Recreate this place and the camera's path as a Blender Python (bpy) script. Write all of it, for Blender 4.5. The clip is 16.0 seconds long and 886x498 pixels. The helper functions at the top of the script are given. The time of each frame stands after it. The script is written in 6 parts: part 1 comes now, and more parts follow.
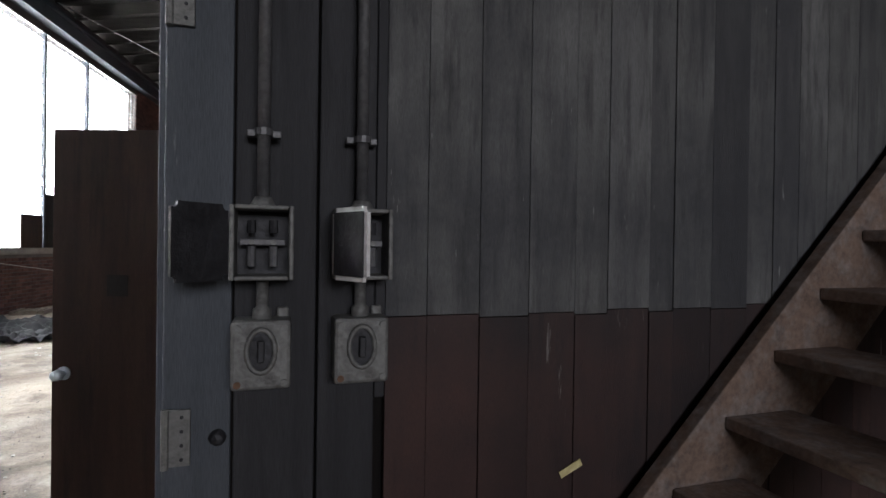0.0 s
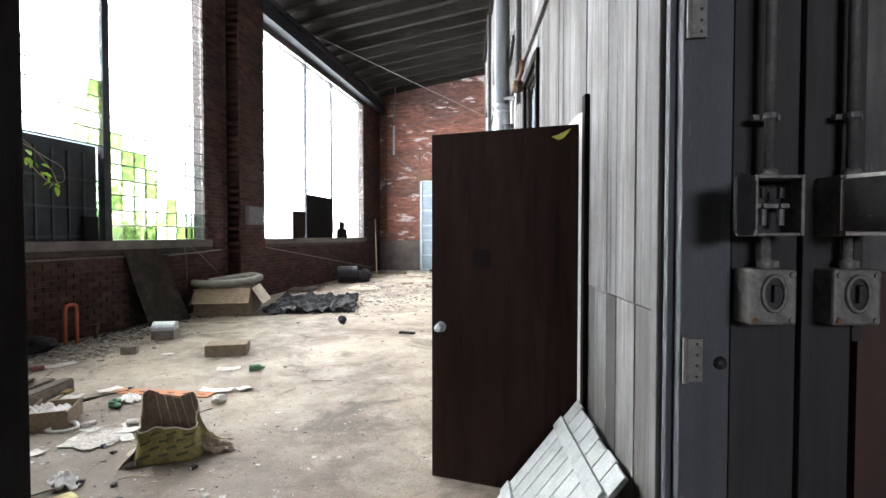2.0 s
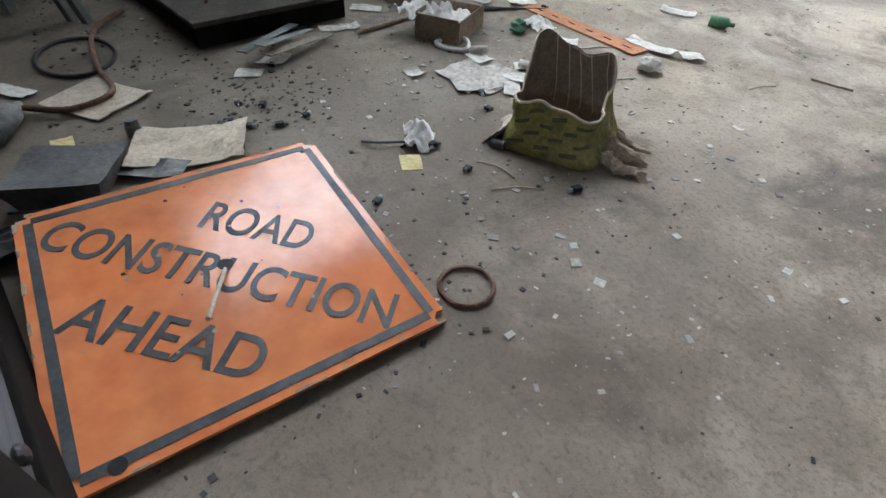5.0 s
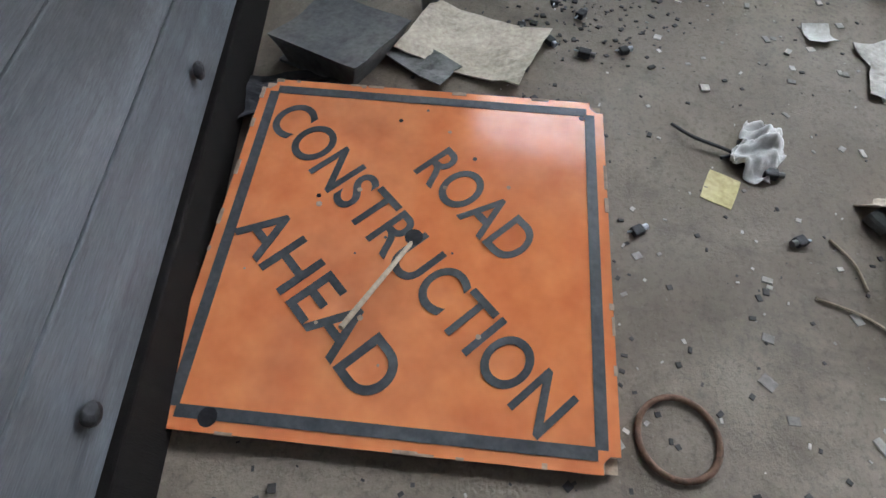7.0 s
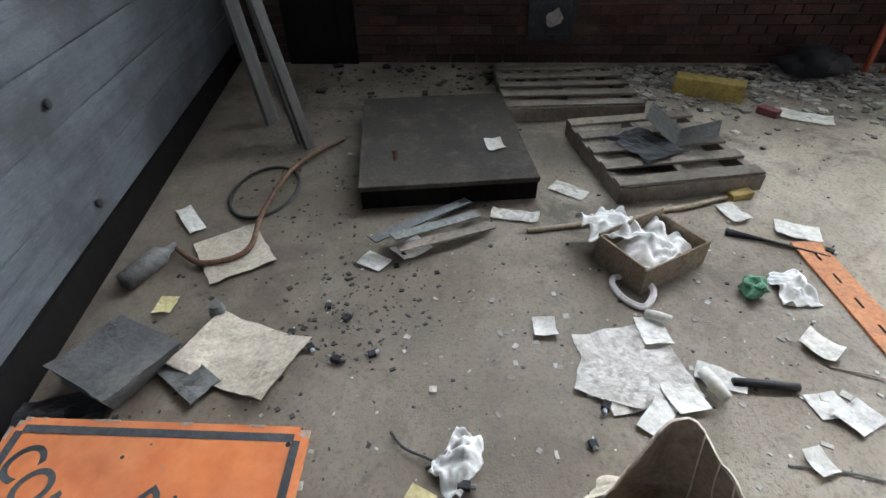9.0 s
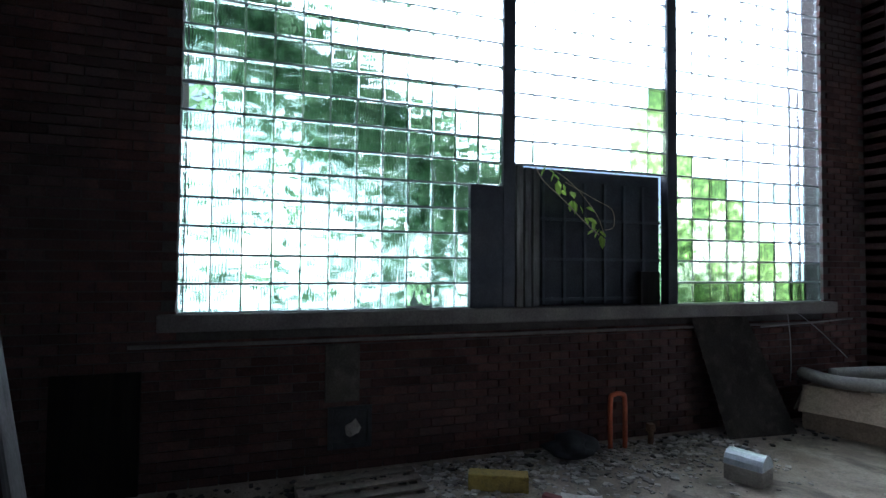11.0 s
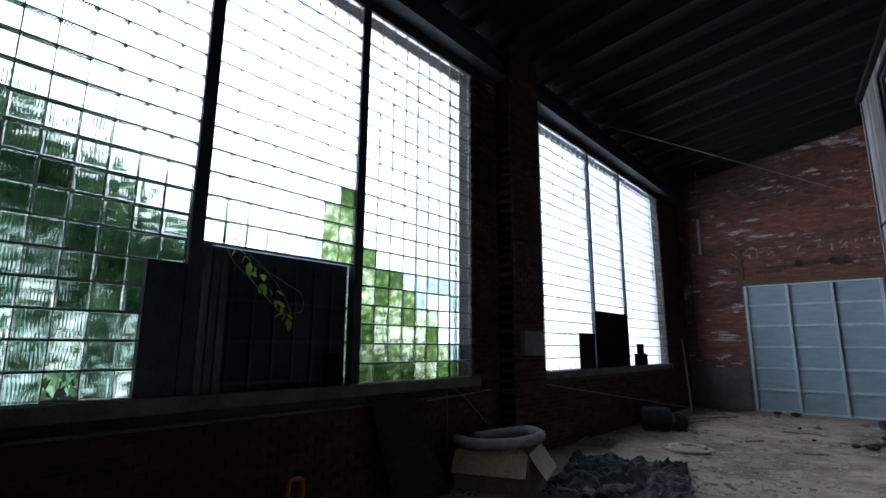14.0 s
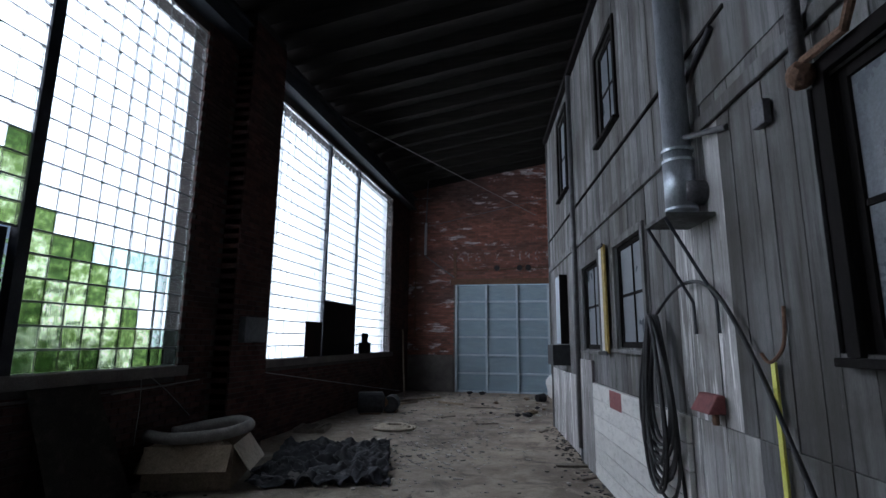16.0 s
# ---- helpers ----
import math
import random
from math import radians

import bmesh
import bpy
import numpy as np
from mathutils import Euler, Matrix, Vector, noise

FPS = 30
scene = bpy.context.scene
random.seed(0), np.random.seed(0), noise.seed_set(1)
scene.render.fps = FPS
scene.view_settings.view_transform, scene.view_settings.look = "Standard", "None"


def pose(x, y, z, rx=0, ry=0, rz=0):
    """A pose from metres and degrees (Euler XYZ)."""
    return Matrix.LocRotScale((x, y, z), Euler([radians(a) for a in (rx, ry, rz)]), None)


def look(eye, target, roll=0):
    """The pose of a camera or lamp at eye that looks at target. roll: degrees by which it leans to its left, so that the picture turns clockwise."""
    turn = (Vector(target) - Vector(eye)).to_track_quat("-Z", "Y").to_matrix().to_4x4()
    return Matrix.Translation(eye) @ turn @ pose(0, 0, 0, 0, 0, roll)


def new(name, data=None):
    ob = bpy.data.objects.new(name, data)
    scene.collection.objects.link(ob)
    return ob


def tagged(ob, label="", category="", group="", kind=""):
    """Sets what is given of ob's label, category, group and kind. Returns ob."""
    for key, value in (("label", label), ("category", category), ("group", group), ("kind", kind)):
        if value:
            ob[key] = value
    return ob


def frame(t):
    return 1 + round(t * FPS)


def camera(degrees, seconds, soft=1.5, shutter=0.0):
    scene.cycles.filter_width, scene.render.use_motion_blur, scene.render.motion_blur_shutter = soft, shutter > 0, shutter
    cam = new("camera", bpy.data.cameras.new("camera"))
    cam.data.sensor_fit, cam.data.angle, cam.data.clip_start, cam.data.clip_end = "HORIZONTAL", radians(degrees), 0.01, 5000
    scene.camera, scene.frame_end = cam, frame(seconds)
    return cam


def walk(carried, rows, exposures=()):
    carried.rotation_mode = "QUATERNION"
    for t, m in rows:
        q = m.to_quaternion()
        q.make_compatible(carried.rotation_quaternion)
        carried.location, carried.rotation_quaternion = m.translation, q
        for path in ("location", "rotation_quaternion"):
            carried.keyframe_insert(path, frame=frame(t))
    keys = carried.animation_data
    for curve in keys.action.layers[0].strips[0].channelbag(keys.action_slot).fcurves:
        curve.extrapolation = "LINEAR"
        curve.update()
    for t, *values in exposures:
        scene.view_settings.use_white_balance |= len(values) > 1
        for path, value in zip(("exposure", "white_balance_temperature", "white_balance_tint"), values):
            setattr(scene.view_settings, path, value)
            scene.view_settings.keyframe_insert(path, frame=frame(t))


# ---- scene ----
cam = camera(82.3, 16.0)
PATH = [
    (0, (1.312, 3.821, 1.550), (1.656, 5.791, 1.540), 0.8),
    (0.5, (1.279, 3.706, 1.552), (1.562, 5.686, 1.508), 0.7),
    (1, (1.079, 3.556, 1.544), (1.244, 5.549, 1.499), 0.8),
    (1.5, (0.812, 3.411, 1.534), (0.739, 5.409, 1.490), 0.3),
    (2, (0.511, 3.495, 1.478), (0.164, 5.464, 1.423), 0.0),
    (2.5, (0.191, 3.716, 1.407), (-0.434, 5.615, 1.341), -0.4),
    (3, (-0.116, 4.009, 1.350), (-0.941, 5.828, 1.258), -0.8),
    (3.5, (-0.277, 4.363, 1.242), (-1.250, 6.085, 0.945), -1.0),
    (4, (-0.459, 4.652, 1.152), (-1.544, 6.196, 0.491), -0.2),
    (4.5, (-0.574, 4.863, 1.120), (-1.729, 6.131, 0.091), 0.8),
    (5, (-0.603, 4.998, 1.117), (-1.788, 5.877, -0.233), 3.7),
    (7.5, (-1.260, 5.354, 1.075), (-2.307, 5.210, -0.623), 0.2),
    (8, (-1.306, 5.569, 1.218), (-2.401, 5.416, -0.448), -0.1),
    (8.5, (-1.335, 5.856, 1.369), (-2.613, 5.691, -0.160), -1.3),
    (9, (-1.396, 6.024, 1.511), (-2.950, 5.947, 0.255), -0.9),
    (9.5, (-1.445, 6.067, 1.640), (-3.226, 6.175, 0.736), -0.5),
    (10, (-1.469, 6.092, 1.723), (-3.382, 6.370, 1.210), -0.5),
    (10.2, (-1.452, 6.124, 1.738), (-3.396, 6.455, 1.402), -0.7),
    (12.5, (-1.094, 6.008, 1.896), (-2.807, 6.968, 2.274), -0.0),
    (13, (-1.055, 6.067, 1.855), (-2.641, 7.223, 2.239), 0.2),
    (13.5, (-1.032, 6.133, 1.842), (-2.472, 7.466, 2.227), 0.3),
    (14, (-1.027, 6.184, 1.833), (-2.301, 7.678, 2.212), 0.3),
    (14.5, (-0.926, 6.202, 1.814), (-2.005, 7.845, 2.184), 0.2),
    (15, (-0.880, 6.230, 1.792), (-1.737, 8.001, 2.154), 0.3),
    (15.5, (-0.857, 6.247, 1.786), (-1.486, 8.111, 2.146), 0.5),
    (16, (-0.845, 6.300, 1.758), (-1.246, 8.227, 2.113), 0.5),
]
walk(cam, [(t, look(eye, target, roll)) for t, eye, target, roll in PATH],
     exposures=[(0, 0.95, 6500, 15), (1.0, 1.1, 6500, 15), (1.5, 1.2, 6600, 15), (2.5, 1.15, 6600, 15), (3.5, 1.0, 6600, 15), (5.0, 0.65, 6150, 13), (8.0, 0.85, 6050, 13),
                (9.0, 1.05, 6100, 13), (9.5, 1.1, 5750, 13), (10.2, 0.85, 5250, 13), (12.5, -1.6, 5650, 14), (14.0, -1.8, 5650, 14), (16.0, -1.95, 5700, 15)])

# ---- world and light ----
world = bpy.data.worlds.new("sky")
scene.world = world
world.use_nodes = True
wn = world.node_tree
sky = wn.nodes.new("ShaderNodeTexSky")
sky.sky_type = "NISHITA"
sky.sun_disc = False
sky.sun_elevation, sky.sun_rotation = radians(50), radians(250)
wn.links.new(sky.outputs[0], wn.nodes["Background"].inputs[0])
wn.nodes["Background"].inputs[1].default_value = 0.15


def area(name, eye, target, sx, sy, watts, colour=(1, 1, 1)):
    data = bpy.data.lights.new(name, "AREA")
    data.shape, data.size, data.size_y, data.energy, data.color = "RECTANGLE", sx, sy, watts, colour
    ob = new(name, data)
    ob.matrix_world = look(eye, target)
    return ob


area("window_daylight", (-8.5, 7.8, 5.0), (0.0, 7.8, 4.4), 15, 9, 4300, (0.96, 0.98, 1.0))
area("window_daylight", (-7.1, 20.4, 4.9), (0.0, 20.4, 4.6), 13.5, 8.5, 3600, (0.96, 0.98, 1.0))
area("room_daylight", (2.8, -1.9, 2.9), (2.8, 4.5, 2.3), 2.4, 1.2, 92, (0.95, 0.97, 1.0))


# ---- materials ----
def material(name, colours, scale=4.0, rough=0.8, metal=0.0, bump=0.3, stretch=(1, 1, 1), vary=0.0, island=False,
             fine=60.0, stain=None, stain_scale=1.2, stain_amount=0.5, spots=None, spot_scale=9.0, spot_level=0.66,
             transmission=0.0, ior=1.45, blotch=None, blotch_scale=1.6, blotch_amount=0.7):
    m = bpy.data.materials.new(name)
    m.use_nodes = True
    t = m.node_tree
    p = t.nodes["Principled BSDF"]
    N, L = t.nodes.new, t.links.new
    co = N("ShaderNodeTexCoord")
    mp = N("ShaderNodeMapping")
    mp.inputs["Scale"].default_value = stretch
    L(co.outputs["Object"], mp.inputs["Vector"])
    vec = mp.outputs[0]
    if vary and not island:
        oi = N("ShaderNodeObjectInfo")
        add = N("ShaderNodeVectorMath")
        add.operation = "MULTIPLY_ADD"
        comb = N("ShaderNodeCombineXYZ")
        for k in range(3):
            L(oi.outputs["Random"], comb.inputs[k])
        add.inputs[1].default_value = (37, 53, 71)
        L(comb.outputs[0], add.inputs[0])
        L(vec, add.inputs[2])
        vec = add.outputs[0]

    def noise_node(sc, detail=6.0, rg=0.6):
        n = N("ShaderNodeTexNoise")
        n.inputs["Scale"].default_value, n.inputs["Detail"].default_value, n.inputs["Roughness"].default_value = sc, detail, rg
        L(vec, n.inputs["Vector"])
        return n.outputs["Fac"]

    def ramp(fac, lo, hi):
        r = N("ShaderNodeMapRange")
        r.inputs["From Min"].default_value, r.inputs["From Max"].default_value = lo, hi
        L(fac, r.inputs["Value"])
        return r.outputs[0]

    def mix(fac, a, b, mode="MIX"):
        x = N("ShaderNodeMix")
        x.data_type, x.blend_type = "RGBA", mode
        for sock, v in ((x.inputs[0], fac), (x.inputs[6], a), (x.inputs[7], b)):
            if isinstance(v, (int, float)):
                sock.default_value = v
            elif isinstance(v, tuple):
                sock.default_value = (*v, 1)
            else:
                L(v, sock)
        return x.outputs[2]

    n1 = noise_node(scale)
    n2 = noise_node(fine, 3.0)
    col = mix(ramp(n1, 0.32, 0.68), colours[0], colours[1])
    if len(colours) > 2:
        col = mix(ramp(noise_node(scale * 2.7), 0.5, 0.72), col, colours[2])
    if stain:
        s = N("ShaderNodeMath")
        s.operation = "MULTIPLY"
        L(ramp(noise_node(stain_scale, 4.0), 0.45, 0.65), s.inputs[0])
        s.inputs[1].default_value = stain_amount
        col = mix(s.outputs[0], col, stain)
    if blotch:
        bn = N("ShaderNodeTexNoise")
        bn.inputs["Scale"].default_value, bn.inputs["Detail"].default_value, bn.inputs["Roughness"].default_value = blotch_scale, 8, 0.65
        L(co.outputs["Object"], bn.inputs["Vector"])
        k = N("ShaderNodeMath")
        k.operation = "MULTIPLY"
        L(ramp(bn.outputs["Fac"], 0.44, 0.64), k.inputs[0])
        k.inputs[1].default_value = blotch_amount
        col = mix(k.outputs[0], col, blotch)
    if spots:
        col = mix(ramp(noise_node(spot_scale, 8.0, 0.7), spot_level, spot_level + 0.05), col, spots)
    col = mix(0.55, col, n2, "OVERLAY")
    if vary:
        src = N("ShaderNodeNewGeometry").outputs["Random Per Island"] if island else N("ShaderNodeObjectInfo").outputs["Random"]
        hv = N("ShaderNodeHueSaturation")
        mr = N("ShaderNodeMapRange")
        mr.inputs["To Min"].default_value, mr.inputs["To Max"].default_value = 1 - vary, 1 + vary
        L(src, mr.inputs["Value"])
        L(mr.outputs[0], hv.inputs["Value"])
        L(col, hv.inputs["Color"])
        col = hv.outputs[0]
    L(col, p.inputs["Base Color"])
    rr = N("ShaderNodeMapRange")
    rr.inputs["To Min"].default_value, rr.inputs["To Max"].default_value = max(0.02, rough - 0.12), min(1, rough + 0.12)
    L(n1, rr.inputs["Value"])
    L(rr.outputs[0], p.inputs["Roughness"])
    p.inputs["Metallic"].default_value = metal
    p.inputs["Transmission Weight"].default_value = transmission
    p.inputs["IOR"].default_value = ior
    if bump:
        b = N("ShaderNodeBump")
        b.inputs["Strength"].default_value, b.inputs["Distance"].default_value = bump, 0.01
        sm = N("ShaderNodeMath")
        sm.operation = "ADD"
        L(n1, sm.inputs[0])
        L(n2, sm.inputs[1])
        L(sm.outputs[0], b.inputs["Height"])
        L(b.outputs[0], p.inputs["Normal"])
    return m


GRAIN = (9, 9, 0.6)


def floor_material():
    """Old concrete: dusty pale patches over brown-grey, oil stains, hairline cracks and grit."""
    m = bpy.data.materials.new("concrete_floor")
    m.use_nodes = True
    t = m.node_tree
    p = t.nodes["Principled BSDF"]
    N, L = t.nodes.new, t.links.new
    co = N("ShaderNodeTexCoord").outputs["Object"]

    def noise_fac(scale, detail, rg, lo, hi, warp=0.0):
        n = N("ShaderNodeTexNoise")
        n.inputs["Scale"].default_value, n.inputs["Detail"].default_value, n.inputs["Roughness"].default_value = scale, detail, rg
        n.inputs["Distortion"].default_value = warp
        L(co, n.inputs["Vector"])
        r = N("ShaderNodeMapRange")
        r.inputs["From Min"].default_value, r.inputs["From Max"].default_value = lo, hi
        L(n.outputs["Fac"], r.inputs["Value"])
        return r.outputs[0]

    def blend(fac, a, b, amount=1.0):
        k = N("ShaderNodeMath")
        k.operation = "MULTIPLY"
        L(fac, k.inputs[0])
        k.inputs[1].default_value = amount
        x = N("ShaderNodeMix")
        x.data_type = "RGBA"
        L(k.outputs[0], x.inputs[0])
        for sock, v in ((x.inputs[6], a), (x.inputs[7], b)):
            if isinstance(v, tuple):
                sock.default_value = (*v, 1)
            else:
                L(v, sock)
        return x.outputs[2]

    col = blend(noise_fac(0.42, 7, 0.62, 0.4, 0.62, 0.6), (0.185, 0.15, 0.115), (0.44, 0.37, 0.285))
    col = blend(noise_fac(2.3, 9, 0.72, 0.46, 0.68, 0.4), col, (0.56, 0.485, 0.39), 0.75)
    col = blend(noise_fac(1.3, 8, 0.7, 0.53, 0.66, 1.0), col, (0.095, 0.08, 0.066), 0.8)
    col = blend(noise_fac(9.0, 8, 0.75, 0.52, 0.7), col, (0.1, 0.085, 0.068), 0.6)
    col = blend(noise_fac(55.0, 4, 0.7, 0.5, 0.72), col, (0.07, 0.06, 0.05), 0.7)
    col = blend(noise_fac(85.0, 3, 0.6, 0.62, 0.7), col, (0.5, 0.45, 0.38), 0.55)
    # trodden black dirt round the heap of litter, with a ragged edge
    far_ = N("ShaderNodeVectorMath")
    far_.operation = "DISTANCE"
    warp = N("ShaderNodeTexNoise")
    warp.inputs["Scale"].default_value, warp.inputs["Detail"].default_value, warp.inputs["Roughness"].default_value = 0.9, 9, 0.7
    L(co, warp.inputs["Vector"])
    off_ = N("ShaderNodeVectorMath")
    off_.operation = "MULTIPLY_ADD"
    L(warp.outputs["Color"], off_.inputs[0])
    off_.inputs[1].default_value = (3.2, 3.2, 0)
    L(co, off_.inputs[2])
    L(off_.outputs[0], far_.inputs[0])
    far_.inputs[1].default_value = (-2.6 + 1.6, 4.5 + 1.6, 0)
    dirt = N("ShaderNodeMapRange")
    dirt.inputs["From Min"].default_value, dirt.inputs["From Max"].default_value = 3.5, 1.7
    L(far_.outputs["Value"], dirt.inputs["Value"])
    col = blend(dirt.outputs[0], col, (0.1, 0.077, 0.056), 0.64)
    v = N("ShaderNodeTexVoronoi")
    v.feature = "DISTANCE_TO_EDGE"
    v.inputs["Scale"].default_value = 0.42
    wn_ = N("ShaderNodeTexNoise")
    wn_.inputs["Scale"].default_value, wn_.inputs["Detail"].default_value = 2.5, 6
    L(co, wn_.inputs["Vector"])
    ad = N("ShaderNodeVectorMath")
    ad.operation = "MULTIPLY_ADD"
    L(wn_.outputs["Color"], ad.inputs[0])
    ad.inputs[1].default_value = (0.9, 0.9, 0)
    L(co, ad.inputs[2])
    L(ad.outputs[0], v.inputs["Vector"])
    cr = N("ShaderNodeMapRange")
    cr.inputs["From Min"].default_value, cr.inputs["From Max"].default_value = 0.006, 0.001
    L(v.outputs["Distance"], cr.inputs["Value"])
    col = blend(cr.outputs[0], col, (0.09, 0.075, 0.06), 0.12)
    L(col, p.inputs["Base Color"])
    rr = N("ShaderNodeMapRange")
    rr.inputs["To Min"].default_value, rr.inputs["To Max"].default_value = 0.62, 0.92
    L(noise_fac(1.7, 6, 0.6, 0.3, 0.7), rr.inputs["Value"])
    L(rr.outputs[0], p.inputs["Roughness"])
    b = N("ShaderNodeBump")
    b.inputs["Strength"].default_value, b.inputs["Distance"].default_value = 0.35, 0.004
    L(noise_fac(110.0, 4, 0.7, 0.3, 0.8), b.inputs["Height"])
    L(b.outputs[0], p.inputs["Normal"])
    return m


concrete = floor_material()
brick_m = material("red_brick", ((0.19, 0.078, 0.055), (0.26, 0.108, 0.076), (0.13, 0.065, 0.053)), 3, 0.9, vary=0.3, island=True, stretch=(0.6, 1, 2.2),
                   stain=(0.07, 0.045, 0.042), stain_scale=0.4, stain_amount=0.8, spots=(0.5, 0.45, 0.46), spot_scale=1.5, spot_level=0.58)
# west bricks and mortar: soot plus their backlit shade, put into the colour
brick_piece_m = material("backlit_soot_brick", ((0.058, 0.031, 0.027), (0.088, 0.045, 0.039), (0.042, 0.028, 0.027)), 3, 0.9, vary=0.3,
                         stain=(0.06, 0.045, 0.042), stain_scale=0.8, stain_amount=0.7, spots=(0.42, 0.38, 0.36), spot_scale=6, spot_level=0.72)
brick_dark_m = material("backlit_sooty_brick", ((0.058, 0.031, 0.027), (0.088, 0.045, 0.039), (0.042, 0.028, 0.027)), 3, 0.9, vary=0.3, island=True,
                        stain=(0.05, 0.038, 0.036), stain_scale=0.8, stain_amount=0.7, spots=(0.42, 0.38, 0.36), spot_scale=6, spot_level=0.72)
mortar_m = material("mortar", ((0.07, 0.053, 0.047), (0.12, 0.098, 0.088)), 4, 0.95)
dark_mortar_m = material("backlit_sooty_mortar", ((0.04, 0.033, 0.031), (0.07, 0.06, 0.056)), 4, 0.95)
block_mortar_m = material("block_mortar", ((0.2, 0.21, 0.21), (0.3, 0.31, 0.31)), 5, 0.9, bump=0)
cement_m = material("sill_cement", ((0.1, 0.09, 0.082), (0.17, 0.155, 0.14)), 3, 0.9, stain=(0.07, 0.06, 0.06))
# the shadow under the roof is put into these near-black timber colours
roof_m = material("shaded_roof_boards", ((0.01, 0.009, 0.008), (0.02, 0.018, 0.016)), 2, 0.9, stretch=(0.5, 6, 6))
rafter_m = material("shaded_rafter_wood", ((0.012, 0.011, 0.01), (0.028, 0.025, 0.022)), 2, 0.9, stretch=(0.5, 8, 8), spots=(0.3, 0.29, 0.28), spot_scale=3, spot_level=0.7)
steel_dark_m = material("dark_steel", ((0.03, 0.035, 0.045), (0.06, 0.065, 0.075)), 6, 0.6, metal=0.3)
wood_grey_m = material("weathered_grey_board", ((0.135, 0.137, 0.138), (0.24, 0.243, 0.243), (0.07, 0.07, 0.07)), 1.2, 0.85, blotch=(0.062, 0.058, 0.05), blotch_scale=0.9, blotch_amount=0.75, stretch=GRAIN, vary=0.36,
                       spots=(0.4, 0.4, 0.39), spot_scale=1.5, spot_level=0.66, stain=(0.06, 0.054, 0.044), stain_scale=0.35, stain_amount=0.8)
wood_white_m = material("chipped_white_board", ((0.62, 0.61, 0.59), (0.74, 0.73, 0.7), (0.5, 0.49, 0.47)), 1.5, 0.8, stretch=(5, 2, 5), vary=0.1,
                        spots=(0.2, 0.18, 0.16), spot_scale=2.6, spot_level=0.66)
wood_peel_m = material("peeling_white_board", ((0.27, 0.265, 0.26), (0.48, 0.475, 0.47), (0.17, 0.16, 0.15)), 1.2, 0.85, stretch=GRAIN, vary=0.2,
                       spots=(0.72, 0.71, 0.7), spot_scale=1.3, spot_level=0.555, blotch=(0.16, 0.15, 0.135), blotch_scale=1.4, blotch_amount=0.6)
wood_dark_m = material("dark_painted_board", ((0.085, 0.085, 0.084), (0.165, 0.165, 0.162), (0.05, 0.049, 0.05)), 1.6, 0.62, stretch=(9, 9, 1.0), vary=0.16, bump=0.5,
                       spots=(0.27, 0.27, 0.27), spot_scale=5.0, spot_level=0.655, blotch=(0.035, 0.036, 0.042), stain=(0.034, 0.034, 0.04), stain_scale=0.3, stain_amount=0.8)
wood_brown_m = material("dark_brown_board", ((0.026, 0.016, 0.016), (0.05, 0.028, 0.025), (0.018, 0.013, 0.014)), 1.6, 0.6, blotch=(0.085, 0.036, 0.028), blotch_scale=1.1, blotch_amount=0.55, stretch=(9, 9, 1.2), vary=0.22,
                        spots=(0.2, 0.18, 0.17), spot_scale=2.4, spot_level=0.65, stain=(0.016, 0.011, 0.012), stain_scale=0.25, stain_amount=0.8)
post_m = material("blue_black_post", ((0.05, 0.058, 0.07), (0.085, 0.095, 0.11)), 1.1, 0.6, stretch=GRAIN, spots=(0.17, 0.18, 0.2), spot_scale=3, spot_level=0.66)
door_m = material("dark_brown_door", ((0.016, 0.008, 0.006), (0.03, 0.016, 0.012), (0.01, 0.006, 0.0055)), 1.6, 0.68, stretch=(6, 6, 0.5), bump=0.12,
                  spots=(0.12, 0.1, 0.09), spot_scale=1.2, spot_level=0.74)
black_wood_m = material("black_wood", ((0.006, 0.005, 0.005), (0.014, 0.012, 0.011)), 2, 0.8, stretch=GRAIN)
trim_white_m = material("white_trim", ((0.62, 0.61, 0.6), (0.72, 0.71, 0.7)), 3, 0.6, spots=(0.3, 0.28, 0.26), spot_scale=5)
blue_board_m = material("pale_blue_board", ((0.085, 0.094, 0.106), (0.13, 0.14, 0.152), (0.06, 0.066, 0.072)), 1.3, 0.8, blotch=(0.035, 0.035, 0.035), blotch_scale=1.8, blotch_amount=0.7, stretch=(0.6, 7, 7), vary=0.1,
                        stain=(0.06, 0.062, 0.066), stain_scale=0.8, spots=(0.16, 0.16, 0.16), spot_scale=6, spot_level=0.74)
grey_paint_m = material("chipped_grey_paint", ((0.36, 0.39, 0.38), (0.46, 0.49, 0.48), (0.3, 0.32, 0.31)), 2, 0.7, vary=0.1, stretch=(3, 3, 3),
                        spots=(0.09, 0.08, 0.07), spot_scale=3, spot_level=0.7)
iron_m = material("grey_cast_iron", ((0.13, 0.13, 0.126), (0.22, 0.22, 0.21), (0.09, 0.087, 0.083)), 12, 0.6, metal=0.35, spots=(0.3, 0.2, 0.12), spot_scale=18, spot_level=0.7)
iron_dark_m = material("dark_cast_iron", ((0.02, 0.02, 0.022), (0.045, 0.045, 0.05)), 12, 0.55, metal=0.4)
conduit_m = material("painted_conduit", ((0.1, 0.1, 0.105), (0.16, 0.16, 0.165)), 10, 0.5, metal=0.4)
rust_m = material("rusty_iron", ((0.12, 0.065, 0.04), (0.2, 0.12, 0.08), (0.08, 0.05, 0.035)), 14, 0.85, metal=0.2)
galv_m = material("galvanised_duct", ((0.42, 0.46, 0.5), (0.56, 0.6, 0.64), (0.36, 0.4, 0.44)), 4, 0.42, metal=0.8, stretch=(4, 4, 1), bump=0.1)
